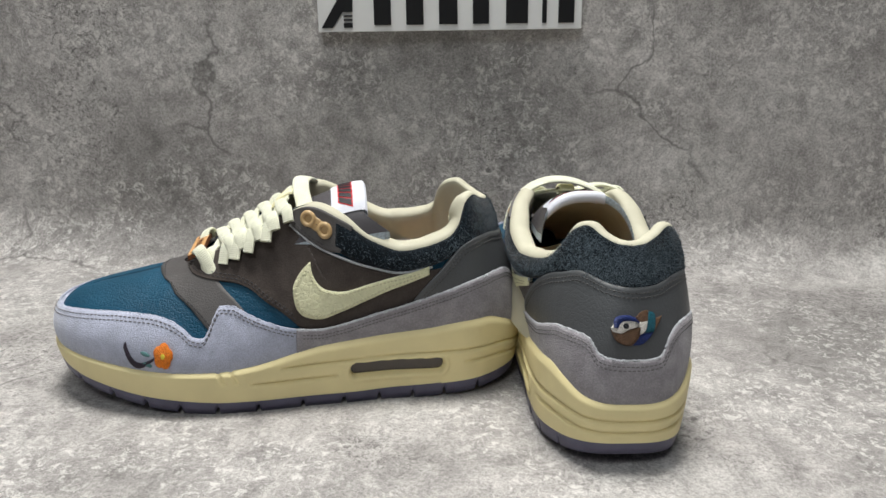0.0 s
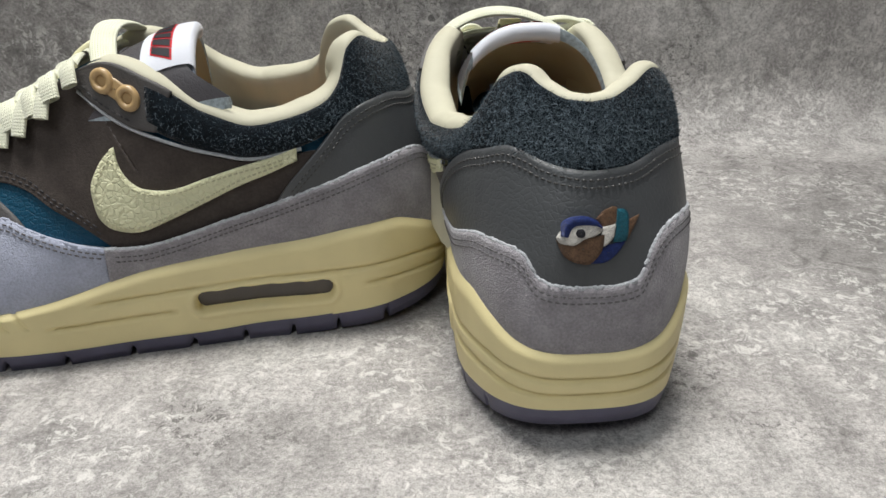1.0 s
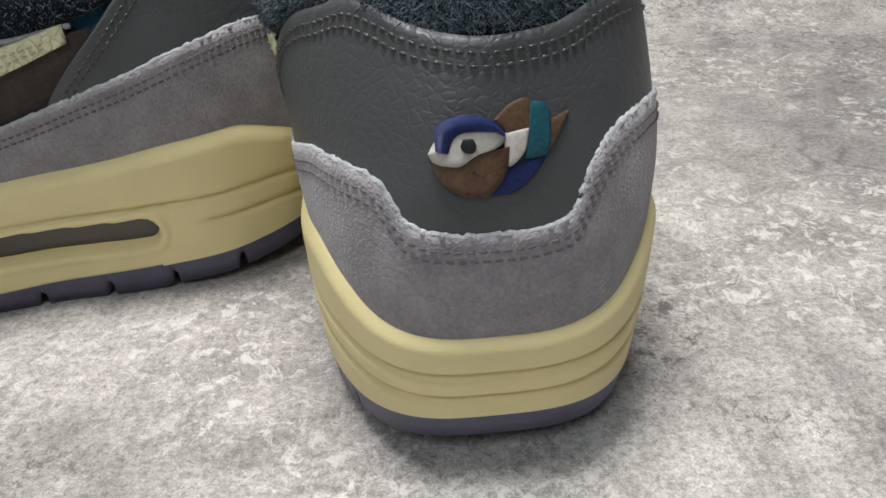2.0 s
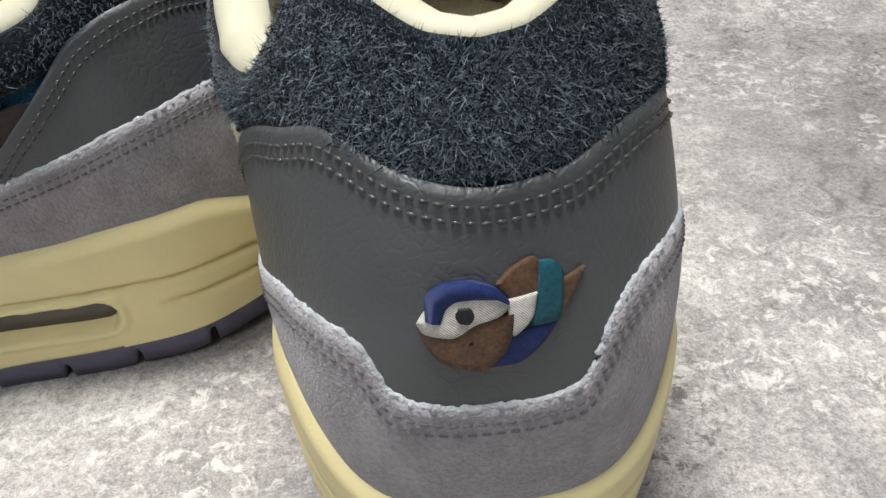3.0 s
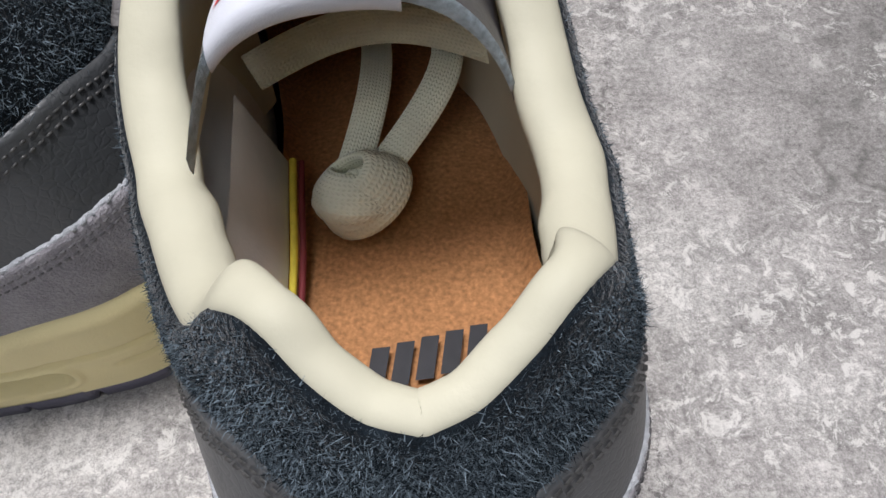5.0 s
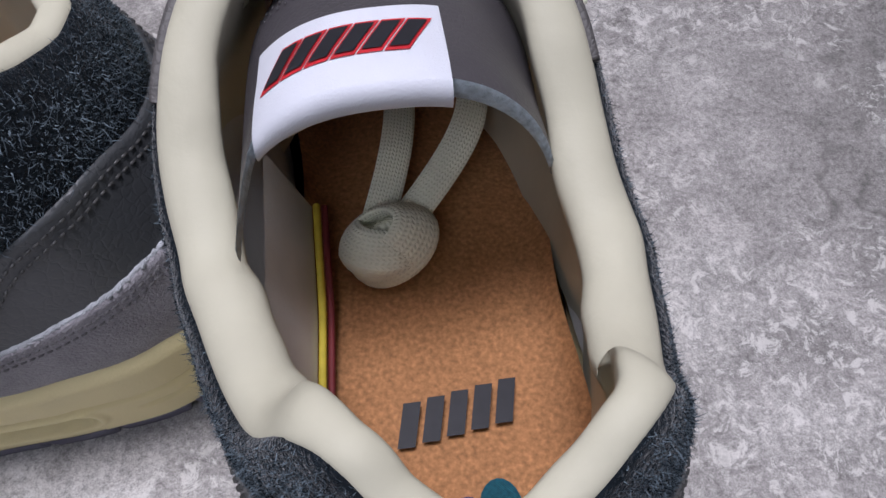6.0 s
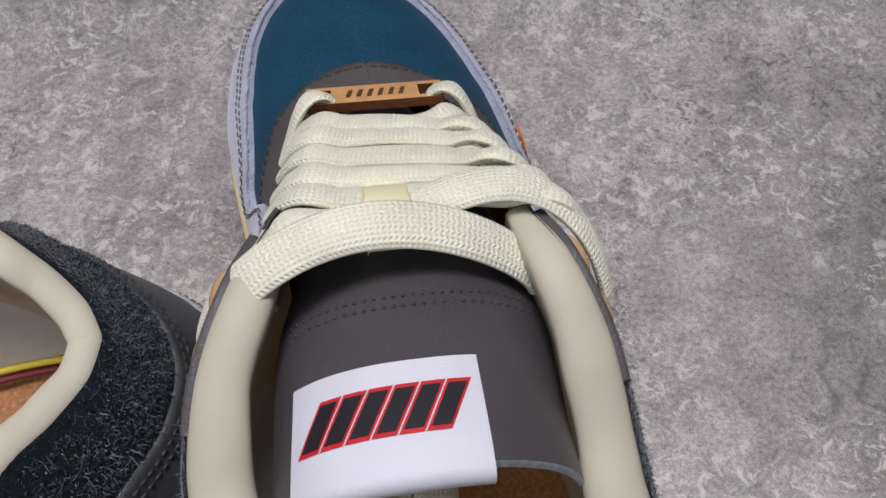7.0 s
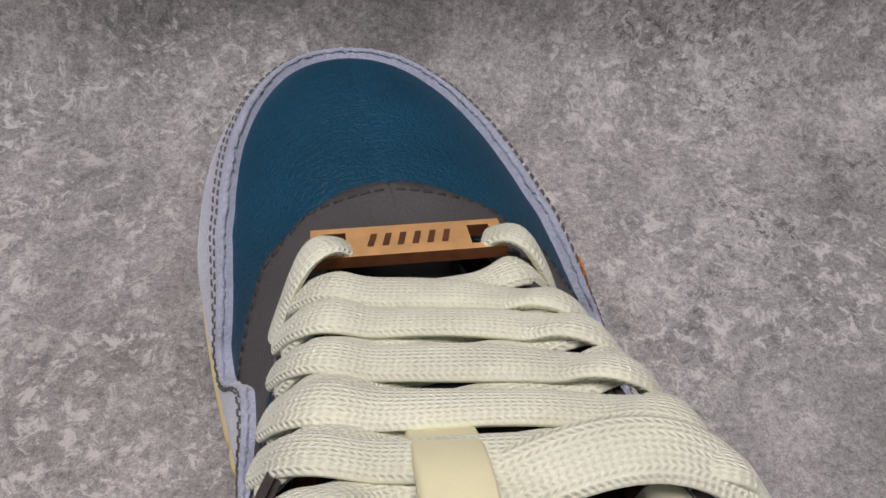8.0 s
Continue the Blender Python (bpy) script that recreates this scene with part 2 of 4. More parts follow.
def part(name, me, material, parent, label=""):
    ob = new(name, me)
    me.materials.append(material)
    ob.parent = parent
    if label:
        ob["label"] = label
    return ob


def bm_mesh(name, bm, smooth=False):
    me = bpy.data.meshes.new(name)
    bmesh.ops.recalc_face_normals(bm, faces=bm.faces)
    bm.to_mesh(me)
    bm.free()
    if smooth:
        me.polygons.foreach_set("use_smooth", [True] * len(me.polygons))
    return me


def box_mesh(name, x0, x1, y0, y1, z0, z1, bevel=0.0):
    bm = bmesh.new()
    bmesh.ops.create_cube(bm, size=1.0, matrix=Matrix.Translation(((x0 + x1) / 2, (y0 + y1) / 2, (z0 + z1) / 2)) @ Matrix.Diagonal((x1 - x0, y1 - y0, z1 - z0, 1)))
    if bevel:
        bmesh.ops.bevel(bm, geom=bm.edges[:], offset=bevel, segments=2, affect="EDGES", profile=0.5)
    return bm_mesh(name, bm)


def grid_faces(nu, nv, wrap_u=False, base=0):
    a = np.arange(nu * nv).reshape(nu, nv) + base
    b = np.vstack([a, a[:1]]) if wrap_u else a
    return np.stack([b[:-1, :-1], b[1:, :-1], b[1:, 1:], b[:-1, 1:]], -1).reshape(-1, 4).tolist()


def spline(xs, ys):
    """A smooth curve through knots (Hermite with limited slopes)."""
    xs, ys = np.asarray(xs, float), np.asarray(ys, float)
    d = np.diff(ys) / np.diff(xs)
    m = np.r_[d[0], np.where(d[:-1] * d[1:] > 0, 2 * d[:-1] * d[1:] / (d[:-1] + d[1:] + 1e-12), 0), d[-1]]

    def f(x):
        x = np.clip(np.asarray(x, float), xs[0], xs[-1])
        i = np.clip(np.searchsorted(xs, x, side="right") - 1, 0, len(xs) - 2)
        h = xs[i + 1] - xs[i]
        t = (x - xs[i]) / h
        return (2 * t**3 - 3 * t**2 + 1) * ys[i] + (t**3 - 2 * t**2 + t) * h * m[i] + (-2 * t**3 + 3 * t**2) * ys[i + 1] + (t**3 - t**2) * h * m[i + 1]

    return f


# ---- the form of the shoe: s from the heel, u to the outer side, z up ----
LEN = 0.306
w_out = spline([0, 0.03, 0.06, 0.1, 0.14, 0.18, 0.22, 0.25, 0.28, 0.306], [0.058, 0.0580, 0.0510, 0.0440, 0.0445, 0.050, 0.056, 0.059, 0.059, 0.056])
w_in = spline([0, 0.03, 0.06, 0.1, 0.14, 0.18, 0.22, 0.25, 0.28, 0.306], [0.0528, 0.0532, 0.0480, 0.0412, 0.0395, 0.0425, 0.050, 0.0555, 0.058, 0.056])
bend = spline([0, 0.14, 0.2, 0.25, 0.306], [0, 0, -0.0035, -0.0085, -0.0135])
z_rim = spline([0, 0.006, 0.016, 0.03, 0.045, 0.067, 0.09, 0.117, 0.135, 0.15, 0.166, 0.182, 0.2, 0.22, 0.25, 0.28, 0.306], [0.0358, 0.0385, 0.0435, 0.0475, 0.0465, 0.0435, 0.041, 0.0385, 0.0365, 0.0335, 0.0298, 0.0268, 0.0248, 0.0248, 0.0265, 0.029, 0.031])
z_sole = spline([0, 0.02, 0.05, 0.09, 0.12, 0.19, 0.22, 0.25, 0.28, 0.306], [0.0150, 0.0122, 0.0095, 0.0072, 0.0062, 0.0062, 0.0078, 0.0108, 0.0155, 0.0215])
z_tread = spline([0, 0.02, 0.05, 0.09, 0.2, 0.225, 0.25, 0.28, 0.306], [0.0085, 0.0050, 0.0018, 0.0, 0.0, 0.0015, 0.005, 0.0105, 0.017])


def th_of(s):
    return np.arccos(np.clip(1 - 2 * np.asarray(s, float) / LEN, -1, 1))


def s_of(th):
    return LEN / 2 * (1 - np.cos(th))


def outline(th):
    th = np.asarray(th, float)
    th = (th + np.pi) % (2 * np.pi) - np.pi
    s = s_of(np.abs(th))
    u = np.sign(th) * np.abs(np.sin(th)) ** (0.75 - 0.11 * np.exp(-((s / 0.03) ** 2))) * np.where(th >= 0, w_out(s), w_in(s)) + bend(s)
    return np.stack([s, u], -1)


def outward(th):
    e = 0.02
    d = outline(th + e) - outline(th - e)
    n = np.stack([-d[..., 1], d[..., 0]], -1)
    return n / (np.linalg.norm(n, axis=-1, keepdims=True) + 1e-12)


TOP = [  # base s, top edge s, u, z
    (0.0, 0.0265, 0.0, 0.1085), (0.003, 0.0285, 0.0055, 0.1088), (0.010, 0.0340, 0.0128, 0.1115), (0.019, 0.0405, 0.0190, 0.1148), (0.026, 0.0452, 0.0240, 0.1120), (0.034, 0.0495, 0.0293, 0.1000),
    (0.044, 0.0550, 0.0320, 0.0940), (0.057, 0.063, 0.0348, 0.0910), (0.072, 0.074, 0.0375, 0.0888), (0.088, 0.086, 0.0398, 0.0878), (0.108, 0.104, 0.0398, 0.0930), (0.128, 0.122, 0.0372, 0.1035),
    (0.148, 0.141, 0.0305, 0.110), (0.162, 0.155, 0.0258, 0.106), (0.182, 0.175, 0.0215, 0.0955), (0.207, 0.196, 0.0182, 0.085), (0.228, 0.2115, 0.0145, 0.0765), (0.244, 0.2205, 0.008, 0.0720),
    (0.255, 0.2250, 0.0, 0.0705), (0.266, 0.238, 0.0, 0.0675), (0.280, 0.253, 0.0, 0.0638), (0.292, 0.266, 0.0, 0.061), (0.300, 0.277, 0.0, 0.0585), (0.306, 0.285, 0.0, 0.0560)]
_tk = th_of([r[0] for r in TOP])
top_s, top_u, top_z = (spline(_tk, [r[i] for r in TOP]) for i in (1, 2, 3))
toe_mix = spline(th_of([0, 0.13, 0.18, 0.22, 0.255, 0.306]), [0, 0, 0.12, 0.45, 0.85, 1.0])
sway = spline([0, 0.03, 0.042, 0.052, 0.068, 0.088, 0.1, 0.112, 0.15, 0.19, 0.306], [0, 0.0008, 0.0020, -0.0003, -0.0020, -0.0040, -0.0060, -0.0068, -0.0055, 0, 0])
INSET = 0.0062


def ribs(th):
    """The four control points of the upper's rib at th."""
    th = np.asarray(th, float)
    tw = (th + np.pi) % (2 * np.pi) - np.pi
    a, sg = np.abs(tw), np.sign(tw)
    o, n = outline(tw), outward(tw)
    s = s_of(a)
    b = np.concatenate([o - n * INSET, (z_rim(s) - 0.002)[..., None]], -1)
    ts = top_s(a)
    t = np.stack([ts, sg * top_u(a) + bend(ts) + sway(ts), top_z(a)], -1)
    h = (t - b)[..., 2]
    d = np.linalg.norm((t - b)[..., :2], axis=-1)
    q = toe_mix(a)
    n3 = np.concatenate([n, np.zeros(n.shape[:-1] + (1,))], -1)
    up = np.zeros_like(b)
    up[..., 2] = 1
    dirh = b - t
    dirh[..., 2] = 0
    dirh /= np.linalg.norm(dirh, axis=-1, keepdims=True) + 1e-9
    p1 = b + n3 * (0.003 + 0.007 * q)[..., None] + up * ((0.36 + 0.26 * q - 0.17 * np.exp(-(((s - 0.222) / 0.034) ** 2))) * h)[..., None]
    p2 = t + ((1 - q) * (0.0035 + 0.0045 * np.exp(-((a / 0.45) ** 2))))[..., None] * n3 - up * ((1 - q) * 0.3 * h + q * 0.008 * h)[..., None] + dirh * (q * 0.52 * d)[..., None]
    return b, p1, p2, t


def surface(th, v):
    """Points of the upper's outer skin: th round the foot, v from the midsole (0) to the top edge (1)."""
    b, p1, p2, t = ribs(th)
    v = np.asarray(v, float)[..., None]
    return b * (1 - v) ** 3 + 3 * p1 * v * (1 - v) ** 2 + 3 * p2 * v**2 * (1 - v) + t * v**3


def normals(th, v):
    e = 0.01
    tw = np.abs((np.asarray(th, float) + np.pi) % (2 * np.pi) - np.pi)
    calm = np.where(tw > th_of(0.2545), np.clip((1 - np.asarray(v, float)) / 0.08, 0, 1), 1.0)
    v = np.clip(v, 0.012, 0.985)
    a = surface(th + e, v) - surface(th - e, v)
    b = surface(th, v + e) - surface(th, v - e)
    n = np.cross(a, b)
    n /= np.linalg.norm(n, axis=-1, keepdims=True) + 1e-12
    o = outward(th)
    flip = np.where((n[..., 0] * o[..., 0] + n[..., 1] * o[..., 1] + n[..., 2] * 0.6) < 0, -1.0, 1.0)
    n = n * flip[..., None]
    n[..., 1] *= calm
    return n / (np.linalg.norm(n, axis=-1, keepdims=True) + 1e-12)


def skin(th, v, off=0.0):
    return surface(th, v) + normals(th, v) * np.asarray(off)[..., None]


def v_at(th, z):
    lo, hi = np.zeros_like(th), np.ones_like(th)
    b, p1, p2, t = (p[..., 2] for p in ribs(th))
    for _ in range(22):
        m = (lo + hi) / 2
        below = b * (1 - m) ** 3 + 3 * p1 * m * (1 - m) ** 2 + 3 * p2 * m**2 * (1 - m) + t * m**3 < z
        lo, hi = np.where(below, m, lo), np.where(below, hi, m)
    return (lo + hi) / 2


def resample(pts, n):
    pts = np.asarray(pts, float)
    t = np.r_[0, np.cumsum(np.linalg.norm(np.diff(pts, axis=0), axis=1) + 1e-9)]
    k = np.linspace(0, t[-1], n)
    return np.stack([spline(t, pts[:, i])(k) for i in range(pts.shape[1])], -1)


def on_side(pts, n, side=1):
    """(s, z) in millimetres along a side view -> (th, v)."""
    p = resample(np.asarray(pts, float) / 1000, n)
    sb = p[:, 0].copy()
    for _ in range(14):
        th = th_of(np.clip(sb, 0, LEN))
        v = v_at(th, p[:, 1])
        sb = np.clip(sb + 0.8 * (p[:, 0] - surface(th, v)[:, 0]), 0.0005, LEN - 0.0005)
    return np.stack([th * side, v], -1)


def on_base(pts, n):
    """(signed base s, z) in millimetres, right round the heel -> (th, v)."""
    p = np.asarray(pts, float) / 1000
    q = resample(np.stack([np.sign(p[:, 0]) * th_of(np.abs(p[:, 0])) * 0.1, p[:, 1]], -1), n)
    th = q[:, 0] * 10
    return np.stack([th, v_at(th, q[:, 1])], -1)


def both(pts, inner=None):
    """A half line, from the heel's middle forwards, with its like or its own line on the inner side."""
    return [(-s, z) for s, z in reversed(inner or pts) if s > 0] + list(pts)


# ---- lines of the pattern, in millimetres ----
L_FOX = [(0, 56.3), (1.6, 57.4), (3.0, 61.2), (5, 65.8), (9, 69.3), (14, 70.6), (20, 70.8), (28, 69.8), (37, 68), (54, 64), (72, 60), (90, 55.5), (108, 51), (125, 47), (139, 45), (152, 45.5)]
L_FOX_IN = [(0.8, 56.7), (2.8, 58.2), (4.5, 61.6), (6.2, 64), (9.5, 65.3), (16, 65.6), (24, 65.4), (36, 62.2), (50, 58.5), (72, 56), (90, 53), (108, 50), (125, 47), (139, 45), (152, 45.5)]
L_COUNTER_IN = [(2.5, 88.9), (5.6, 89.8), (9.5, 91.2), (16, 92), (27, 89), (38, 85), (50, 80), (64, 71), (76, 62), (82, 55)]
L_COUNTER = [(0, 88.2), (1.2, 88.3), (3.7, 88.5), (6.8, 89.3), (11, 90.6), (17, 91.3), (25, 90.8), (34, 87.8), (48, 80.5), (64, 71), (76, 62), (82, 55)]
L_MUD = [(152, 45.5), (160, 47), (172, 50.5), (182, 54), (190, 57), (196, 57), (200, 53), (203.5, 46), (208, 41.5), (213, 42), (219, 46), (228, 50), (238, 51.6), (254, 51.6), (268, 50.8)]
L_EYESTAY = [(219, 74), (217, 71.5), (213, 70), (204, 69), (190, 68.5), (180, 66), (170, 60), (161, 55), (154, 50), (149, 46)]


SQUASH, SHORT = 1.045, 0.897  # breadth along x, and length, against the pattern


class Shoe:
    def __init__(self, label, origin, heading, mirror, squash, lean, ahead):
        """origin: back of the heel; heading: degrees of the toe's way; mirror: a left shoe; squash: breadth along x against depth along y."""
        self.o, self.h, self.m, self.k = np.array(origin), radians(heading), -1.0 if mirror else 1.0, squash
        self.lean, self.ahead = lean, ahead
        self.root = tagged(new("sneaker"), label, "sneaker", "pair of sneakers")
        self.root.location = tuple(origin)

    def place(self, p):
        p = np.asarray(p, float)
        s, u, z = p[..., 0] * SHORT + 0.035 * np.maximum(p[..., 0] - 0.2, 0), p[..., 1] * self.m, p[..., 2]
        c, d = math.cos(self.h), math.sin(self.h)
        return np.stack([(s * c + u * d) / self.k, s * d - u * c, z], -1)

    def add(self, name, pts, faces, material, parent=None, label="", uvs=None, smooth=True):
        return part(name, mesh_of(name, self.place(np.asarray(pts).reshape(-1, 3)), faces, uvs, smooth), material, parent or self.root, label)

    def patch(self, name, lo, up, nv, off, material, parent=None, label="", puff=0.0, shut=(1, 1, 1, 1)):
        """A piece of leather between two lines, laid on the skin, with a rounded cut edge."""
        lo, up = np.asarray(lo), np.asarray(up)
        nu = len(lo)
        j = np.r_[0, 0, np.linspace(0, 1, nv), 1, 1][None, :, None]
        g = lo[:, None] * (1 - j) + up[:, None] * j
        g = np.concatenate([g[:1], g[:1], g, g[-1:], g[-1:]], 0)
        o = np.full(g.shape[:2], off)
        o[2:-2, 2:-2] += puff * np.sin(np.pi * np.linspace(0, 1, nv))[None, :] ** 0.6
        for edge, a, b in ((shut[0], 0, 1), (shut[1], -1, -2)):
            if edge:
                o[b, :] *= 0.72
                o[a, :] = -0.0004
        for edge, a, b in ((shut[2], 0, 1), (shut[3], -1, -2)):
            if edge:
                o[:, b] *= 0.72
                o[:, a] = -0.0004
        p = skin(g[..., 0], g[..., 1], o)
        return self.add(name, p, grid_faces(*g.shape[:2]), material, parent, label)

    def stitches(self, curve, off, material, parent, pitch=0.0030, r=0.0003, fill=0.82, phase=0.0):
        """A row of stitches along (th, v)."""
        p = skin(curve[:, 0], curve[:, 1], np.full(len(curve), off))
        n = normals(curve[:, 0], curve[:, 1])
        d = np.r_[0, np.cumsum(np.linalg.norm(np.diff(p, axis=0), axis=1))]
        k = int(d[-1] / pitch) - 1
        verts, faces = [], []
        for i in range(k):
            a, b = (i + phase) * pitch, (i + phase + fill) * pitch
            pa, pm, pb = (np.array([np.interp(x, d, p[:, c]) for c in range(3)]) for x in (a, (a + b) / 2, b))
            nn = np.array([np.interp((a + b) / 2, d, n[:, c]) for c in range(3)])
            t = pb - pa
            sd = np.cross(t, nn)
            sd *= r / (np.linalg.norm(sd) + 1e-12)
            q = len(verts)
            m0, m1 = pm - t * 0.32, pm + t * 0.32
            verts += [pa - nn * r, m0 + sd, m0 + nn * r * 1.3, m0 - sd, m1 + sd, m1 + nn * r * 1.3, m1 - sd, pb - nn * r]
            faces += [(q, q + 1, q + 2), (q, q + 2, q + 3), (q + 1, q + 4, q + 5, q + 2), (q + 2, q + 5, q + 6, q + 3), (q + 7, q + 5, q + 4), (q + 7, q + 6, q + 5)]
        return self.add("stitching", verts, faces, material, parent, "row of thread stitches")

    def cord(self, name, pts, r, material, parent=None, label="", sides=8, closed=False):
        """A round cord through local points; r may vary along it."""
        pts = np.asarray(pts, float)
        r = np.broadcast_to(np.asarray(r, float), (len(pts),))
        t = np.gradient(pts, axis=0)
        t /= np.linalg.norm(t, axis=1, keepdims=True) + 1e-12
        up = np.where(np.abs(t[:, 2:3]) > 0.9, [[1.0, 0, 0]], [[0, 0, 1.0]])
        a = np.cross(t, up)
        a /= np.linalg.norm(a, axis=1, keepdims=True) + 1e-12
        b = np.cross(a, t)
        ph = np.linspace(0, 2 * np.pi, sides, endpoint=False)
        g = pts[:, None] + r[:, None, None] * (a[:, None] * np.cos(ph)[None, :, None] + b[:, None] * np.sin(ph)[None, :, None])
        g = np.concatenate([g, g[:, :1]], 1)
        return self.add(name, g, grid_faces(*g.shape[:2]), material, parent, label)

    def ribbon(self, name, pts, ups, width, thick, material, parent=None, label=""):
        """A flat woven lace through local points, its flat side towards ups."""
        pts, ups = np.asarray(pts, float), np.asarray(ups, float)
        n = len(pts)
        width = np.broadcast_to(np.asarray(width, float), (n,))
        t = np.gradient(pts, axis=0)
        t /= np.linalg.norm(t, axis=1, keepdims=True) + 1e-12
        a = np.cross(t, ups)
        a /= np.linalg.norm(a, axis=1, keepdims=True) + 1e-12
        b = np.cross(a, t)
        ph = np.linspace(0, 2 * np.pi, 17)
        cx, cy = np.sign(np.cos(ph)) * np.abs(np.cos(ph)) ** 0.82 / 2, np.sin(ph) / 2
        g = pts[:, None] + a[:, None] * (width[:, None] * cx)[..., None] + b[:, None] * (thick * cy)[None, :, None]
        ln = np.r_[0, np.cumsum(np.linalg.norm(np.diff(pts, axis=0), axis=1))]
        uv = np.stack(np.broadcast_arrays(ln[:, None], (cx + 0.5)[None, :]), -1).reshape(-1, 2)
        return self.add(name, g, grid_faces(n, 17), material, parent, label, uvs=uv)

    def blob(self, name, pts, off, rise, material, parent, label="", heel=False, rings=5):
        """A raised flat shape of thread on the skin, inside a closed line of (s, z) or, at the heel, (u, z) millimetres."""
        p = np.asarray(pts, float)
        c = p.mean(0)
        f = np.r_[1.0, np.linspace(1, 0.05, rings)]
        g = c + (np.concatenate([p, p[:1]])[None] - c) * f[:, None, None]
        q = g.reshape(-1, 2)
        tv = self.heel_at(q) if heel else np.concatenate([on_side_points(q)], 0)
        o = np.repeat(np.r_[off - 0.0006, off + rise * np.linspace(0.5, 1, rings) ** 0.5], g.shape[1])
        return self.add(name, skin(tv[:, 0], tv[:, 1], o), grid_faces(*g.shape[:2]), material, parent, label)

    def heel_at(self, q):
        u, z = q[:, 0] / 1000, q[:, 1] / 1000
        lo, hi = np.full(len(u), -0.9), np.full(len(u), 0.9)
        for _ in range(26):
            m = (lo + hi) / 2
            below = surface(m, v_at(m, z))[:, 1] < u
            lo, hi = np.where(below, m, lo), np.where(below, hi, m)
        th = (lo + hi) / 2
        return np.stack([th, v_at(th, z)], -1)


def on_top(pts, n, side=1):
    """(s, u) in millimetres on the top of the toe -> (th, v)."""
    p = resample(np.asarray(pts, float) / 1000, n)
    sb = p[:, 0] + 0.02
    for _ in range(30):
        th = th_of(np.clip(sb, 0, LEN))
        b, p1, p2, t = (q[..., 1] for q in ribs(th))
        lo, hi = np.zeros(n), np.ones(n)
        for _ in range(22):
            m = (lo + hi) / 2
            wide = b * (1 - m) ** 3 + 3 * p1 * m * (1 - m) ** 2 + 3 * p2 * m**2 * (1 - m) + t * m**3 - bend(p[:, 0]) > p[:, 1]
            lo, hi = np.where(wide, m, lo), np.where(wide, hi, m)
        v = (lo + hi) / 2
        sb = np.clip(sb + 0.5 * (p[:, 0] - surface(th, v)[:, 0]), 0.0005, LEN - 0.0005)
    return np.stack([th * side, v], -1)


def on_side_points(q):
    q = np.asarray(q, float) / 1000
    sb = q[:, 0].copy()
    for _ in range(14):
        th = th_of(np.clip(sb, 0, LEN))
        v = v_at(th, q[:, 1])
        sb = np.clip(sb + 0.8 * (q[:, 0] - surface(th, v)[:, 0]), 0.0005, LEN - 0.0005)
    return np.stack([th, v], -1)


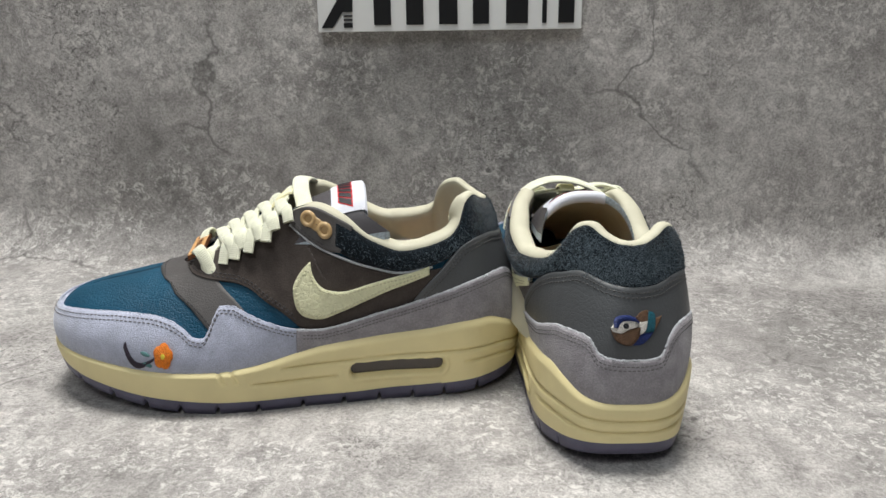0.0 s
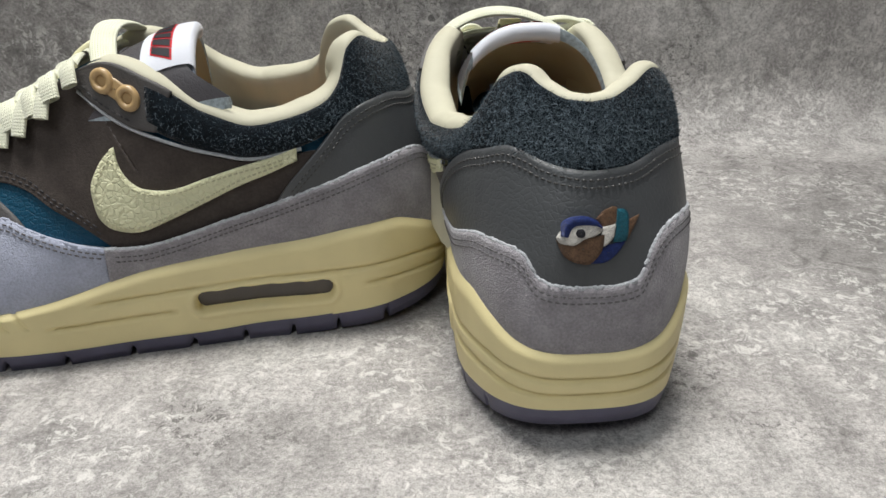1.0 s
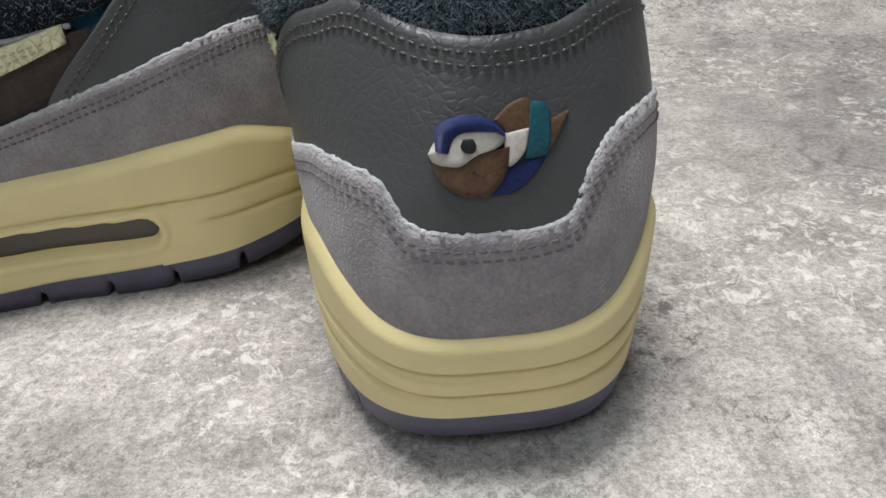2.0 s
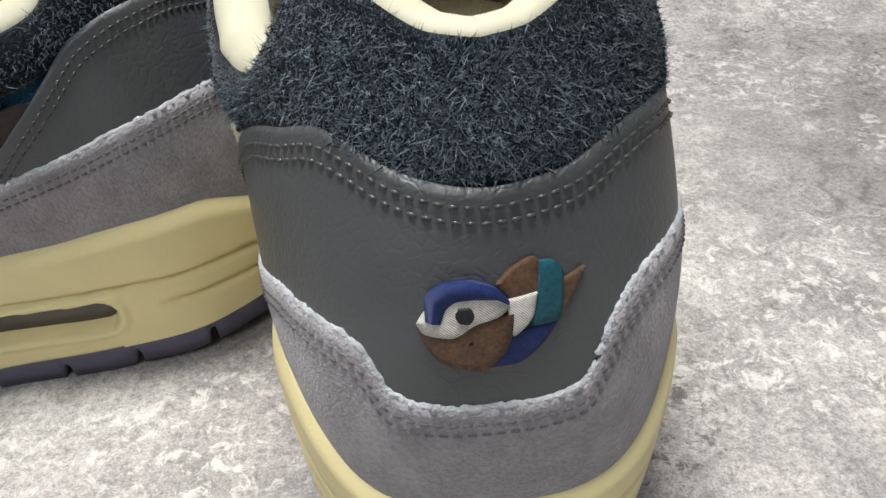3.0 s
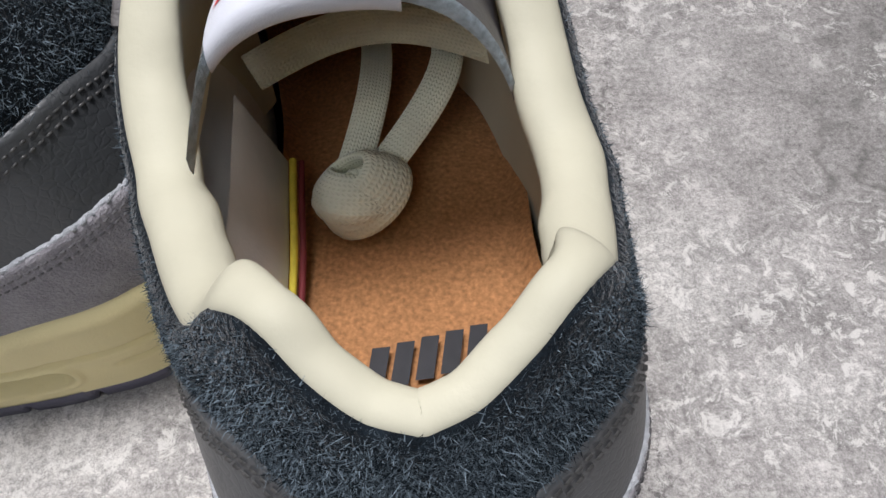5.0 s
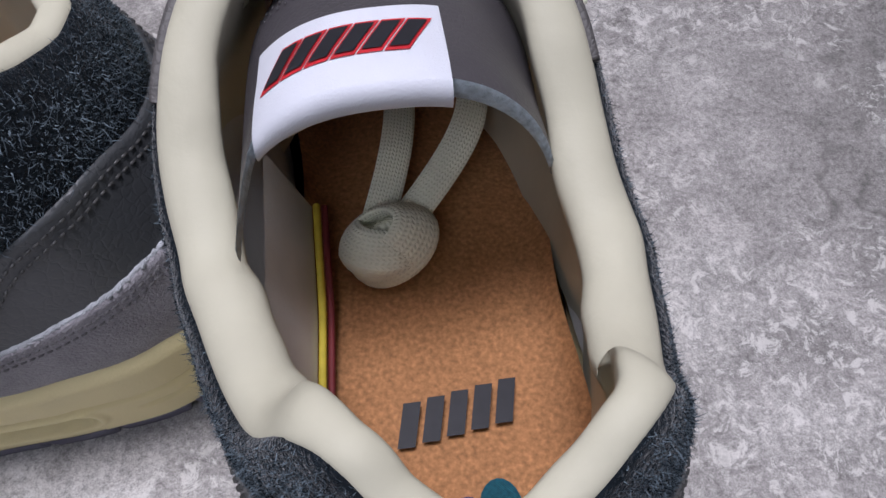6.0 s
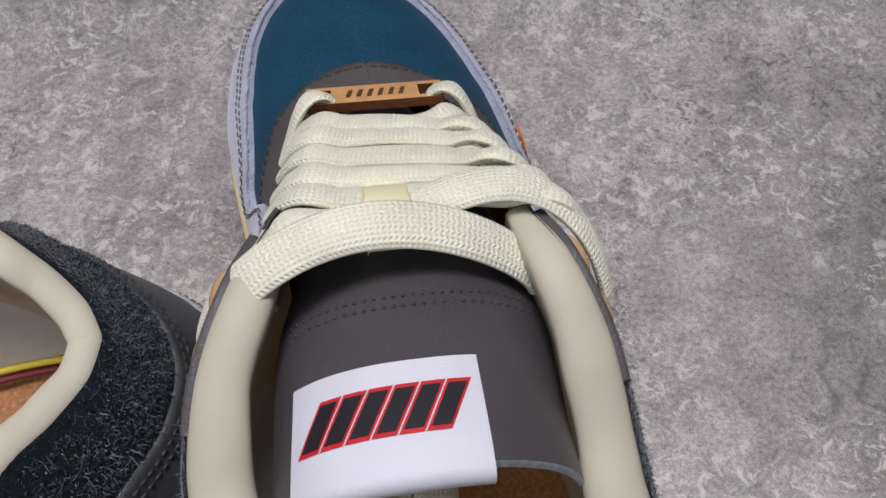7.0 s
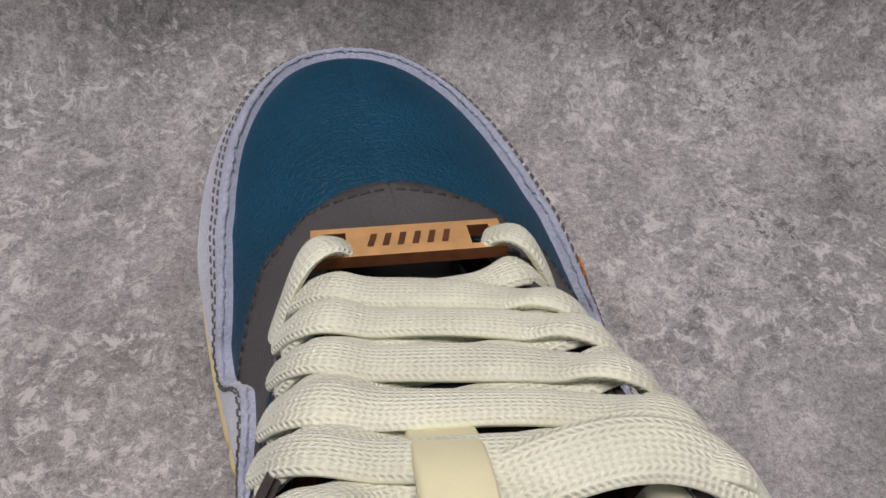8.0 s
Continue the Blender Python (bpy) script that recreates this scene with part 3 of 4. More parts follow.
def build_midsole(sh):
    nt, nz = 1100, 44
    th = np.linspace(-np.pi, np.pi, nt, endpoint=False)
    o, n = outline(th), outward(th)
    s = s_of(np.abs(th))
    lo, hi = z_sole(s), z_rim(s)
    f = np.linspace(0, 1, nz)
    z = lo[:, None] + (hi - lo)[:, None] * f[None]
    S = np.broadcast_to(s[:, None], z.shape)
    bulge = -0.0045 * (1 - f[None]) ** 2 * np.where(S < 0.06, 0.45, 0.5) - 0.0022 * np.clip((f[None] - 0.86) / 0.14, 0, 1) ** 2

    def groove(zc, s0, s1, depth=0.0018, wid=0.0009):
        k = np.clip((S - s0) / 0.004, 0, 1) * np.clip((s1 - S) / 0.006, 0, 1)
        return -depth * np.exp(-(((z - zc) / wid) ** 2)) * k

    g1 = spline([0, 0.02, 0.05, 0.09, 0.13, 0.165], [0.0268, 0.0298, 0.0288, 0.0275, 0.0262, 0.0248])(S)
    g2 = spline([0, 0.02, 0.05, 0.07], [0.0205, 0.0225, 0.0215, 0.021])(S)
    bulge = bulge + groove(g1, -1, 0.163) + groove(g2, -1, 0.046) + groove(0.0172 + (0.15 - S) * 0.01, 0.126, 0.182)
    # two slanting cuts at the flex point, and the window's frame
    for c in (0.190, 0.198):
        bulge = bulge - 0.0012 * np.exp(-(((S - c - (z - 0.021) * 0.55) / 0.0011) ** 2)) * np.clip((z - 0.0175) / 0.001, 0, 1)
    ds, dz = np.abs(S - 0.0885) - 0.0265, np.abs(z - (0.0205 + (0.0885 - S) * 0.012)) - 0.0003
    dist = np.hypot(np.maximum(ds, 0), np.maximum(dz, 0)) - 0.0042
    bulge = bulge - 0.006 * np.clip(-dist / 0.0011, 0, 1) + 0.0009 * np.exp(-(((dist - 0.0016) / 0.0012) ** 2))
    p = np.concatenate([o[:, None] + n[:, None] * bulge[..., None], z[..., None]], -1)
    rim = np.concatenate([o - n * 0.0075, (hi - 0.0012)[:, None]], -1)[:, None]
    p = np.concatenate([p, rim], 1)
    ms = sh.add("midsole", p, grid_faces(nt, nz + 1, True), M_CREAM, label="moulded cream foam midsole with grooves")
    for side in (1, -1):
        a = np.linspace(th_of(0.055), th_of(0.122), 60) * side
        ss = s_of(np.abs(a))
        zz = np.linspace(-0.0055, 0.0055, 6)
        g = np.concatenate([(outline(a) - outward(a) * 0.0052)[:, None] + zz[None, :, None] * 0, (0.0205 + (0.0885 - ss) * 0.012)[:, None, None] + zz[None, :, None]], -1)
        sh.add("air_window", g, grid_faces(60, 6), M_AIR, ms, "smoked window in the heel")
    # rubber outsole with tread notches
    nt = 900
    th = np.linspace(-np.pi, np.pi, nt, endpoint=False)
    o, n, s = outline(th), outward(th), s_of(np.abs(th))
    arc = np.r_[0, np.cumsum(np.linalg.norm(np.diff(o, axis=0), axis=1))]
    notch = np.clip((np.cos(arc / 0.024 * 2 * np.pi + 0.9 * np.sin(arc * 41)) - 0.95) / 0.02, 0, 1) * np.clip((s - 0.012) / 0.01, 0, 1)
    top, bot = z_sole(s) + 0.0006, z_tread(s)
    low = bot + notch * (top - bot) * 0.32
    inn = np.where(s < 0.06, 0.0026, 0.0024)
    rows = [(o - n * (inn - 0.0004)[:, None], top), (o - n * (inn + 0.0002)[:, None], (top + low) / 2), (o - n * (inn + 0.001)[:, None] - n * (notch * 0.003)[:, None], low), (o - n * (inn + 0.012)[:, None], low)]
    p = np.stack([np.concatenate([a, b[:, None]], -1) for a, b in rows], 1)
    out = sh.add("outsole", p, grid_faces(nt, 4, True), M_RUBBER, label="violet grey rubber outsole with tread blocks")
    p = np.stack([np.concatenate([o * 0 + np.array([0.15, 0]) + (o - n * k - np.array([0.15, 0])) * f, (bot + 0.0015)[:, None]], -1) for k, f in ((0.010, 1), (0.02, 0.9), (0.02, 0.02))], 1)
    sh.add("tread", p, grid_faces(nt, 3, True), M_SOLE, out, "dark recessed tread")


def build_upper(sh, hairs):
    th = np.linspace(-np.pi, np.pi, 260, endpoint=False)
    v = np.linspace(0, 1.0, 26)
    body = sh.add("upper", skin(th[:, None], v[None] * np.where(np.abs(th) > th_of(0.2545), 1.0, 0.965)[:, None], np.full((260, 26), -0.0002)), grid_faces(260, 26, True), M_TEAL, label="leather and suede upper")
    th2 = np.linspace(th_of(0.15), 2 * np.pi - th_of(0.15), 160)
    sh.patch("toe_box", np.stack([th2, th2 * 0 + 0.03], -1), np.stack([th2, th2 * 0 + 1.0], -1), 30, 0.0004, M_TEAL, label="pebbled teal leather toe box", shut=(1, 1, 1, 0))
    for side in (1, -1):
        # grey tip round the throat
        c1 = th_of(0.2556)
        front = np.concatenate([on_top([(238, 0), (237.98, 1.2), (237.9, 2.5), (237.6, 5), (236, 11), (233, 17), (229, 22)], 24, side), on_side([(225, 61.5), (219, 58), (214, 54.5), (209, 50), (203, 44)], 22, side)])
        front[0, 1] = 1.03
        back = np.concatenate([np.stack([np.linspace(c1, th_of(0.215), 8), np.linspace(1.0, 0.985, 8)], -1) * (side, 1), on_side([(205, 74), (196, 66), (186, 58), (177, 48)], 38, side)])
        back[0, 1] = 1.03
        tip = sh.patch("tip_overlay", front, back, 16, 0.0011, M_TIP, label="dark grey smooth leather tip overlay", shut=(0, 1, 1, 1))
        sh.stitches(front[1:] + (-0.02 * side, 0.0), 0.0013, M_THREAD, tip)
        # quarter and eyestay
        lower = on_side(L_EYESTAY + [(138, 42), (120, 43), (96, 49), (60, 58)], 90, side)
        edge = np.stack([np.linspace(th_of(0.243), th_of(0.165), 60) * side, np.full(60, 0.985)], -1)
        upper = np.concatenate([edge, on_side([(153, 97), (139, 88), (126, 83), (106, 77), (88, 74), (60, 76)], 30, side)])
        q = sh.patch("quarter", lower, upper, 24, 0.0017, M_PONY, label="brown grey nubuck quarter and eyestay")
        for dz in (1.8, 3.4):
            sh.stitches(on_side([(s - 0.4, z + dz) for s, z in L_EYESTAY[1:]], 80, side), 0.0018, M_THREAD, q)
        # swoosh-like stripe
        hi = on_side([(142, 80.5), (141.5, 76), (138, 69.5), (132, 66), (124, 65.2), (106, 69), (88, 73.4), (69, 77.6)], 70, side)
        lo = on_side([(143, 80), (149, 74), (153, 66), (152, 58), (147, 52.5), (138, 50.8), (124, 54.5), (106, 61), (88, 67.5), (69, 73.2)], 70, side)
        sw = sh.patch("side_stripe", lo, hi, 8, 0.0030, M_SWOOSH, label="curved cream pebbled leather stripe")
        sh.stitches(on_side([(143.5, 76), (140, 69.5), (133, 64.8), (124, 63.9), (106, 67.5), (88, 71.5), (70, 75)], 70, side), 0.0031, M_CTHREAD, sw, 0.0024)
        sh.stitches(on_side([(144, 76.5), (148, 72), (151.3, 65), (150.4, 59), (146, 54.2), (138, 52.6), (124, 56.2), (106, 62.6), (88, 69.4), (70, 74)], 80, side), 0.0031, M_CTHREAD, sw, 0.0024)
    # hairy collar, right round the heel
    fwd = [(0, 86.2), (8, 86.8), (20, 88), (30, 86.4), (45, 82), (60, 78.5), (75, 76), (90, 75.5), (108, 78), (122, 82.5), (132, 87)]
    lo = on_base(both(fwd), 150)
    up = lo.copy()
    up[:, 1] = 0.972
    collar = sh.patch("collar", lo, up, 16, 0.0014, M_NAVY, label="hairy dark navy suede collar", puff=0.0024)
    rng = np.random.default_rng(7)
    i = rng.random(hairs) * (len(lo) - 1)
    near = rng.random(hairs) < 0.62
    i = np.where(near, 75 + rng.normal(0, 22, hairs), i).clip(0, len(lo) - 1.001)
    k = i.astype(int)
    g0 = lo[k] + (lo[k + 1] - lo[k]) * (i - k)[:, None]
    jv = 0.13 + 0.87 * rng.random(hairs)
    tv = np.stack([g0[:, 0], g0[:, 1] * (1 - jv) + 0.962 * jv], -1)
    base = skin(tv[:, 0], tv[:, 1], 0.0012 + 0.0024 * np.sin(np.pi * jv) ** 0.6)
    nn = normals(tv[:, 0], tv[:, 1])
    r1 = rng.normal(size=(hairs, 3))
    tang = r1 - nn * (r1 * nn).sum(1, keepdims=True)
    tang /= np.linalg.norm(tang, axis=1, keepdims=True)
    tang += np.array([0.0, 0.0, -0.3]) - nn * (-0.3 * nn[:, 2:3])
    tang /= np.linalg.norm(tang, axis=1, keepdims=True)
    ln = rng.gamma(3.5, 0.00033, hairs).clip(0.0004, 0.0032)
    mid = base + (nn * 0.42 + tang * 0.4) * (ln * 0.55)[:, None]
    tipp = mid + (nn * 0.10 + tang * 0.8 + rng.normal(size=(hairs, 3)) * 0.55) * (ln * 0.55)[:, None]
    wd = np.cross(tang, nn) * (0.00008 + 0.00006 * rng.random(hairs))[:, None]
    verts = np.stack([base - wd, base + wd, mid - wd * 0.8, mid + wd * 0.8, tipp], 1).reshape(-1, 3)
    a = (np.arange(hairs) * 5)[:, None]
    faces = (a + [[0, 1, 3]]).tolist() + (a + [[0, 3, 2]]).tolist() + (a + [[2, 3, 4]]).tolist()
    tagged(sh.add("nap", verts, faces, M_FIBRE, collar, "short loose suede fibres", smooth=False), kind="stuff")
    # ankle patch with eyelets
    for side in (1, -1):
        lo = on_side([(155, 101), (150, 96.5), (139, 90), (131, 86.5), (124, 85.5)], 40, side)
        up = np.stack([np.linspace(th_of(0.1605), th_of(0.121), 40) * side, np.full(40, 0.985)], -1)
        an = sh.patch("ankle_patch", lo, up, 14, 0.0028, M_TIP, label="dark grey leather eyelet patch")
        sh.stitches(on_side([(153, 103), (148, 97.5), (139, 92), (130, 88)], 40, side), 0.003, M_THREAD, an)
        sh.cord("piping", skin(*on_side([(154, 98.5), (139, 89), (126, 84), (106, 78), (88, 75), (67, 77)], 60, side).T, np.full(60, 0.002)), 0.0007, M_EDGE, an, "pale cut edge")
        ph = np.linspace(0, 2 * np.pi, 30, endpoint=False)
        if side == 1:
            sh.blob("eyelet_plate", np.stack([137.2 + 8.5 * np.cos(ph) * 0.87 + 3.4 * np.sin(ph) * 0.5, 99.8 + 8.5 * np.cos(ph) * 0.5 - 3.4 * np.sin(ph) * 0.87], -1), 0.0029, 0.0006, M_GOLD, an)
        for cs, cz in ((142.0, 102.5), (132.5, 97.0)):
            ph = np.linspace(0, 2 * np.pi, 25)
            ring = on_side_points(np.stack([cs + 4.4 * np.cos(ph), cz + 4.4 * np.sin(ph)], -1)) * (side, 1)
            pts = skin(ring[:, 0], ring[:, 1], np.full(25, 0.0034))
            c = pts.mean(0)
            prof = np.stack([c + (pts - c) * f for f in (1.05, 1.0, 0.75, 0.5, 0.42)], 1)
            nr = normals(ring[:1, 0], ring[:1, 1])[0]
            prof = prof + nr * np.array([-0.0006, 0.0008, 0.0014, 0.0010, -0.0012])[None, :, None]
            ey = sh.add("eyelet", prof, grid_faces(25, 5), M_GOLD, an, "tan plastic eyelet ring")
            disc = np.concatenate([c[None] - nr * 0.0003, c + (pts - c) * 0.45 - nr * 0.0003])
            sh.add("hole", disc, [(0, k, k + 1) for k in range(1, 25)], M_SOLE, ey, "dark eyelet hole")
    # heel counter
    top = on_base(both(L_COUNTER, L_COUNTER_IN), 170)
    bot = on_base(both([(0, 50), (10, 52), (25, 60), (45, 60), (65, 56), (80, 53), (88, 50)]), 170)
    ct = sh.patch("heel_counter", bot, top, 22, 0.0033, M_COUNTER, label="smooth charcoal leather heel counter")
    for dz in (2.6, 4.6):
        sh.stitches(on_base(both(*([(s * 0.99, z - dz) for s, z in line[:-1]] for line in (L_COUNTER, L_COUNTER_IN))), 300), 0.0035, M_GLOSS, ct, 0.0022, 0.0003, 0.8, 0.5 if dz > 3 else 0.0)
    # grey suede foxing and lavender mudguard
    top = on_base(both(L_FOX, L_FOX_IN), 220)
    bot = top.copy()
    bot[:, 1] = 0.0
    fx = sh.patch("foxing", bot, top, 16, 0.0040, M_SUEDE, label="grey suede foxing with a pale raw edge")
    rng = np.random.default_rng(3)
    pe = skin(top[:, 0], top[:, 1], np.full(220, 0.0032))
    pe = resample(pe, 500)
    sh.cord("raw_edge", pe + rng.normal(0, 0.00013, pe.shape), 0.0007 + 0.0002 * rng.random(500), M_EDGE, fx, "pale fuzzy raw suede edge", 7)
    for dz in (2.6, 4.4):
        sh.stitches(on_base(both(*([(s, z - dz) for s, z in line] for line in (L_FOX, L_FOX_IN))), 300), 0.0041, M_FOXTHREAD, fx, 0.0023, 0.00027, 0.8, 0.5 if dz > 3 else 0.0)
    half = on_side(L_MUD, 150, 1)
    mid_th = np.linspace(half[-1, 0], 2 * np.pi - half[-1, 0], 60)[1:-1]
    zz = 0.0508 - 0.003 * np.sin(np.pi * np.linspace(0, 1, 60))[1:-1]
    wrapz = np.stack([mid_th, v_at(mid_th, zz)], -1)
    other = half[::-1] * (-1, 1) + (2 * np.pi, 0)
    top = np.concatenate([half, wrapz, other])
    bot = top.copy()
    bot[:, 1] = 0.0
    mg = sh.patch("mudguard", bot, top, 16, 0.0036, M_LAV, label="lavender grey suede mudguard round the toe")
    for dz in (1.7, 3.3):
        c = top.copy()
        c[:, 1] = v_at(c[:, 0], surface(c[:, 0], c[:, 1])[:, 2] - dz / 1000)
        sh.stitches(c, 0.0037, M_FOXTHREAD, mg, 0.0028, 0.0003, 0.8, 0.5 if dz > 2 else 0.0)
    pe = resample(skin(top[:, 0], top[:, 1], np.full(len(top), 0.0030)), 500)
    sh.cord("raw_edge", pe + rng.normal(0, 0.00015, pe.shape), 0.0006, M_LAV, mg, sides=6)
    return ct, mg


def build_inside(sh):
    # padded lining: from the top edge over a soft roll and down inside
    lim = th_of(0.163)
    th = np.linspace(-lim, lim, 260)
    t = surface(th, np.full(260, 0.985))
    a = np.abs(th)
    tg = np.gradient(t, axis=0)
    tg /= np.linalg.norm(tg, axis=1, keepdims=True)
    inn = np.stack([-tg[:, 1], tg[:, 0], np.zeros(260)], -1)
    inn /= np.linalg.norm(inn, axis=1, keepdims=True) + 1e-9
    ctr = np.stack([np.clip(t[:, 0], 0.055, 0.15), bend(t[:, 0]), t[:, 2]], -1)
    inn *= np.sign(((ctr - t) * inn).sum(1))[:, None]
    wdt = spline(th_of([0, 0.019, 0.026, 0.034, 0.06, 0.1, 0.125, 0.145, 0.163]), [0.0050, 0.0050, 0.0070, 0.0096, 0.0106, 0.0104, 0.0092, 0.0076, 0.0040])(a)
    wob = 1 + (0.035 * np.sin(th * 23) + 0.02 * np.sin(th * 41 + 1)) * np.clip(np.abs(th) * 1.5, 0.3, 1)
    wdt = wdt * wob
    rows = []
    up = np.array([0, 0, 1.0])
    for k in np.linspace(0, np.pi, 13):
        rows.append(t + inn * (wdt * (1 - np.cos(k)) / 2)[:, None] + up * (np.sin(k) * wdt * 0.42)[:, None] - up * 0.0012 + inn * -0.0009 * (1 + np.cos(k)))
    for d, back in ((0.005, 0.08), (0.011, 0.36), (0.020, 0.66), (0.036, 0.84), (0.065, 0.88)):
        low = t + inn * (wdt * (1 - back))[:, None]
        low[:, 2] = np.maximum(t[:, 2] - d, 0.040)
        rows.append(low)
    g = np.stack(rows, 1)
    lining = sh.add("collar_lining", g, grid_faces(260, 18), M_LINING, label="padded cream collar lining")
    # cloth lining of the inner walls, up to the toe
    th = np.linspace(-th_of(0.25), th_of(0.25), 160)
    v = np.linspace(0, 0.95, 14)
    sh.add("wall_lining", skin(th[:, None], v[None] + 0 * th[:, None], np.full((160, 14), -0.0016)), grid_faces(160, 14), M_INNER, lining, "pale cloth inner wall")
    # cork insole
    th = np.linspace(-np.pi, np.pi, 160, endpoint=False)
    o, n = outline(th), outward(th)
    zz = spline([0, 0.05, 0.12, 0.2, 0.306], [0.047, 0.045, 0.040, 0.030, 0.030])(o[:, 0])
    c = np.array([0.13, 0.0])
    rings = [np.concatenate([c + (o - n * 0.011 - c) * f, (zz * f + 0.040 * (1 - f) + 0.004 * max(0, f - 0.85) / 0.15)[:, None]], -1) for f in (1.0, 0.94, 0.85, 0.6, 0.3, 0.02)]
    ins = sh.add("insole", np.stack(rings, 1), grid_faces(160, 6, True), M_CORK, label="tan cork insole with dark print")

    def flat(name, pts, z, material, parent, label=""):
        p = np.asarray(pts, float) / 1000
        p = np.concatenate([p, np.full((len(p), 1), z)], -1)
        return sh.add(name, p, [tuple(range(len(p)))], material, parent, label)

    for k in range(5):  # unreadable slanted print
        x = -11 + 5.4 * k
        y = 60.5 + 0.14 * x
        flat("print_bar", [(y, x), (y, x + 3.9), (y + 10.5, x + 6.2), (y + 10.5, x + 2.3)], 0.0462, M_BLACK, ins)
    ph = np.linspace(0, 2 * np.pi, 20, endpoint=False)
    flat("print_patch", np.stack([41 + 5.5 * np.cos(ph), 2 + 4.5 * np.sin(ph)], -1), 0.0468, M_TBLUE, ins)
    flat("print_patch", np.stack([43 + 6.5 * np.cos(ph), 9 + 4.5 * np.sin(ph)], -1), 0.0472, M_TTEAL, ins)
    # coloured binding along the inner edge of the insole
    e = np.linspace(0.045, 0.125, 30)
    eo = outline(-th_of(e)) + np.stack([e * 0, e * 0 + 0.0135], -1)
    eo = eo + (0, 0.001)
    sh.cord("yellow_edge", np.concatenate([eo, np.full((30, 1), 0.0485)], -1), 0.0009, M_YELLOW, ins)
    sh.cord("maroon_edge", np.concatenate([eo + (0, 0.0019), np.full((30, 1), 0.0475)], -1), 0.0008, M_MAROON, ins)
    wl = np.stack([np.concatenate([eo + (0, k), np.full((30, 1), z)], -1) for k, z in ((-0.0012, 0.0480), (-0.0085, 0.072))], 1)
    sh.add("side_lining", wl, grid_faces(30, 2), M_INNER, ins, "pale grey side lining")


tz = spline([0.090, 0.0985, 0.1185, 0.135, 0.155, 0.175, 0.2, 0.236], [0.1165, 0.1165, 0.1125, 0.1075, 0.099, 0.0895, 0.078, 0.065])
tsh = spline([0.09, 0.13, 0.17, 0.236], [-0.005, -0.004, -0.002, 0.0])
thw = spline([0.09, 0.13, 0.16, 0.2, 0.236], [0.033, 0.032, 0.026, 0.018, 0.011])


def tongue_at(s, w, off=0.0, lean=1.0, ahead=0.0):
    """The tongue's outer face: s along it, w from edge (-1) to edge (1)."""
    s, w = np.broadcast_arrays(np.asarray(s, float), np.asarray(w, float))
    hw = thw(s)
    flat = np.clip(1 - (0.172 - s) / 0.06, 0, 1)
    drop = np.abs(w) ** 2.6 * (0.020 - 0.012 * flat) + np.clip(w, 0, 1) ** 2 * 0.006 * (1 - flat)
    back = np.clip(-w - 0.77, 0, 1) ** 1.2 * -0.1 * np.clip((0.137 - s) / 0.04, 0, 1)
    u = lean * (tsh(s) + w * hw * (1 - 0.12 * np.abs(w) ** 3)) + bend(s)
    return np.stack([s + back + ahead * np.clip((0.172 - s) / 0.06, 0, 1), u, tz(s) - drop + off], -1)


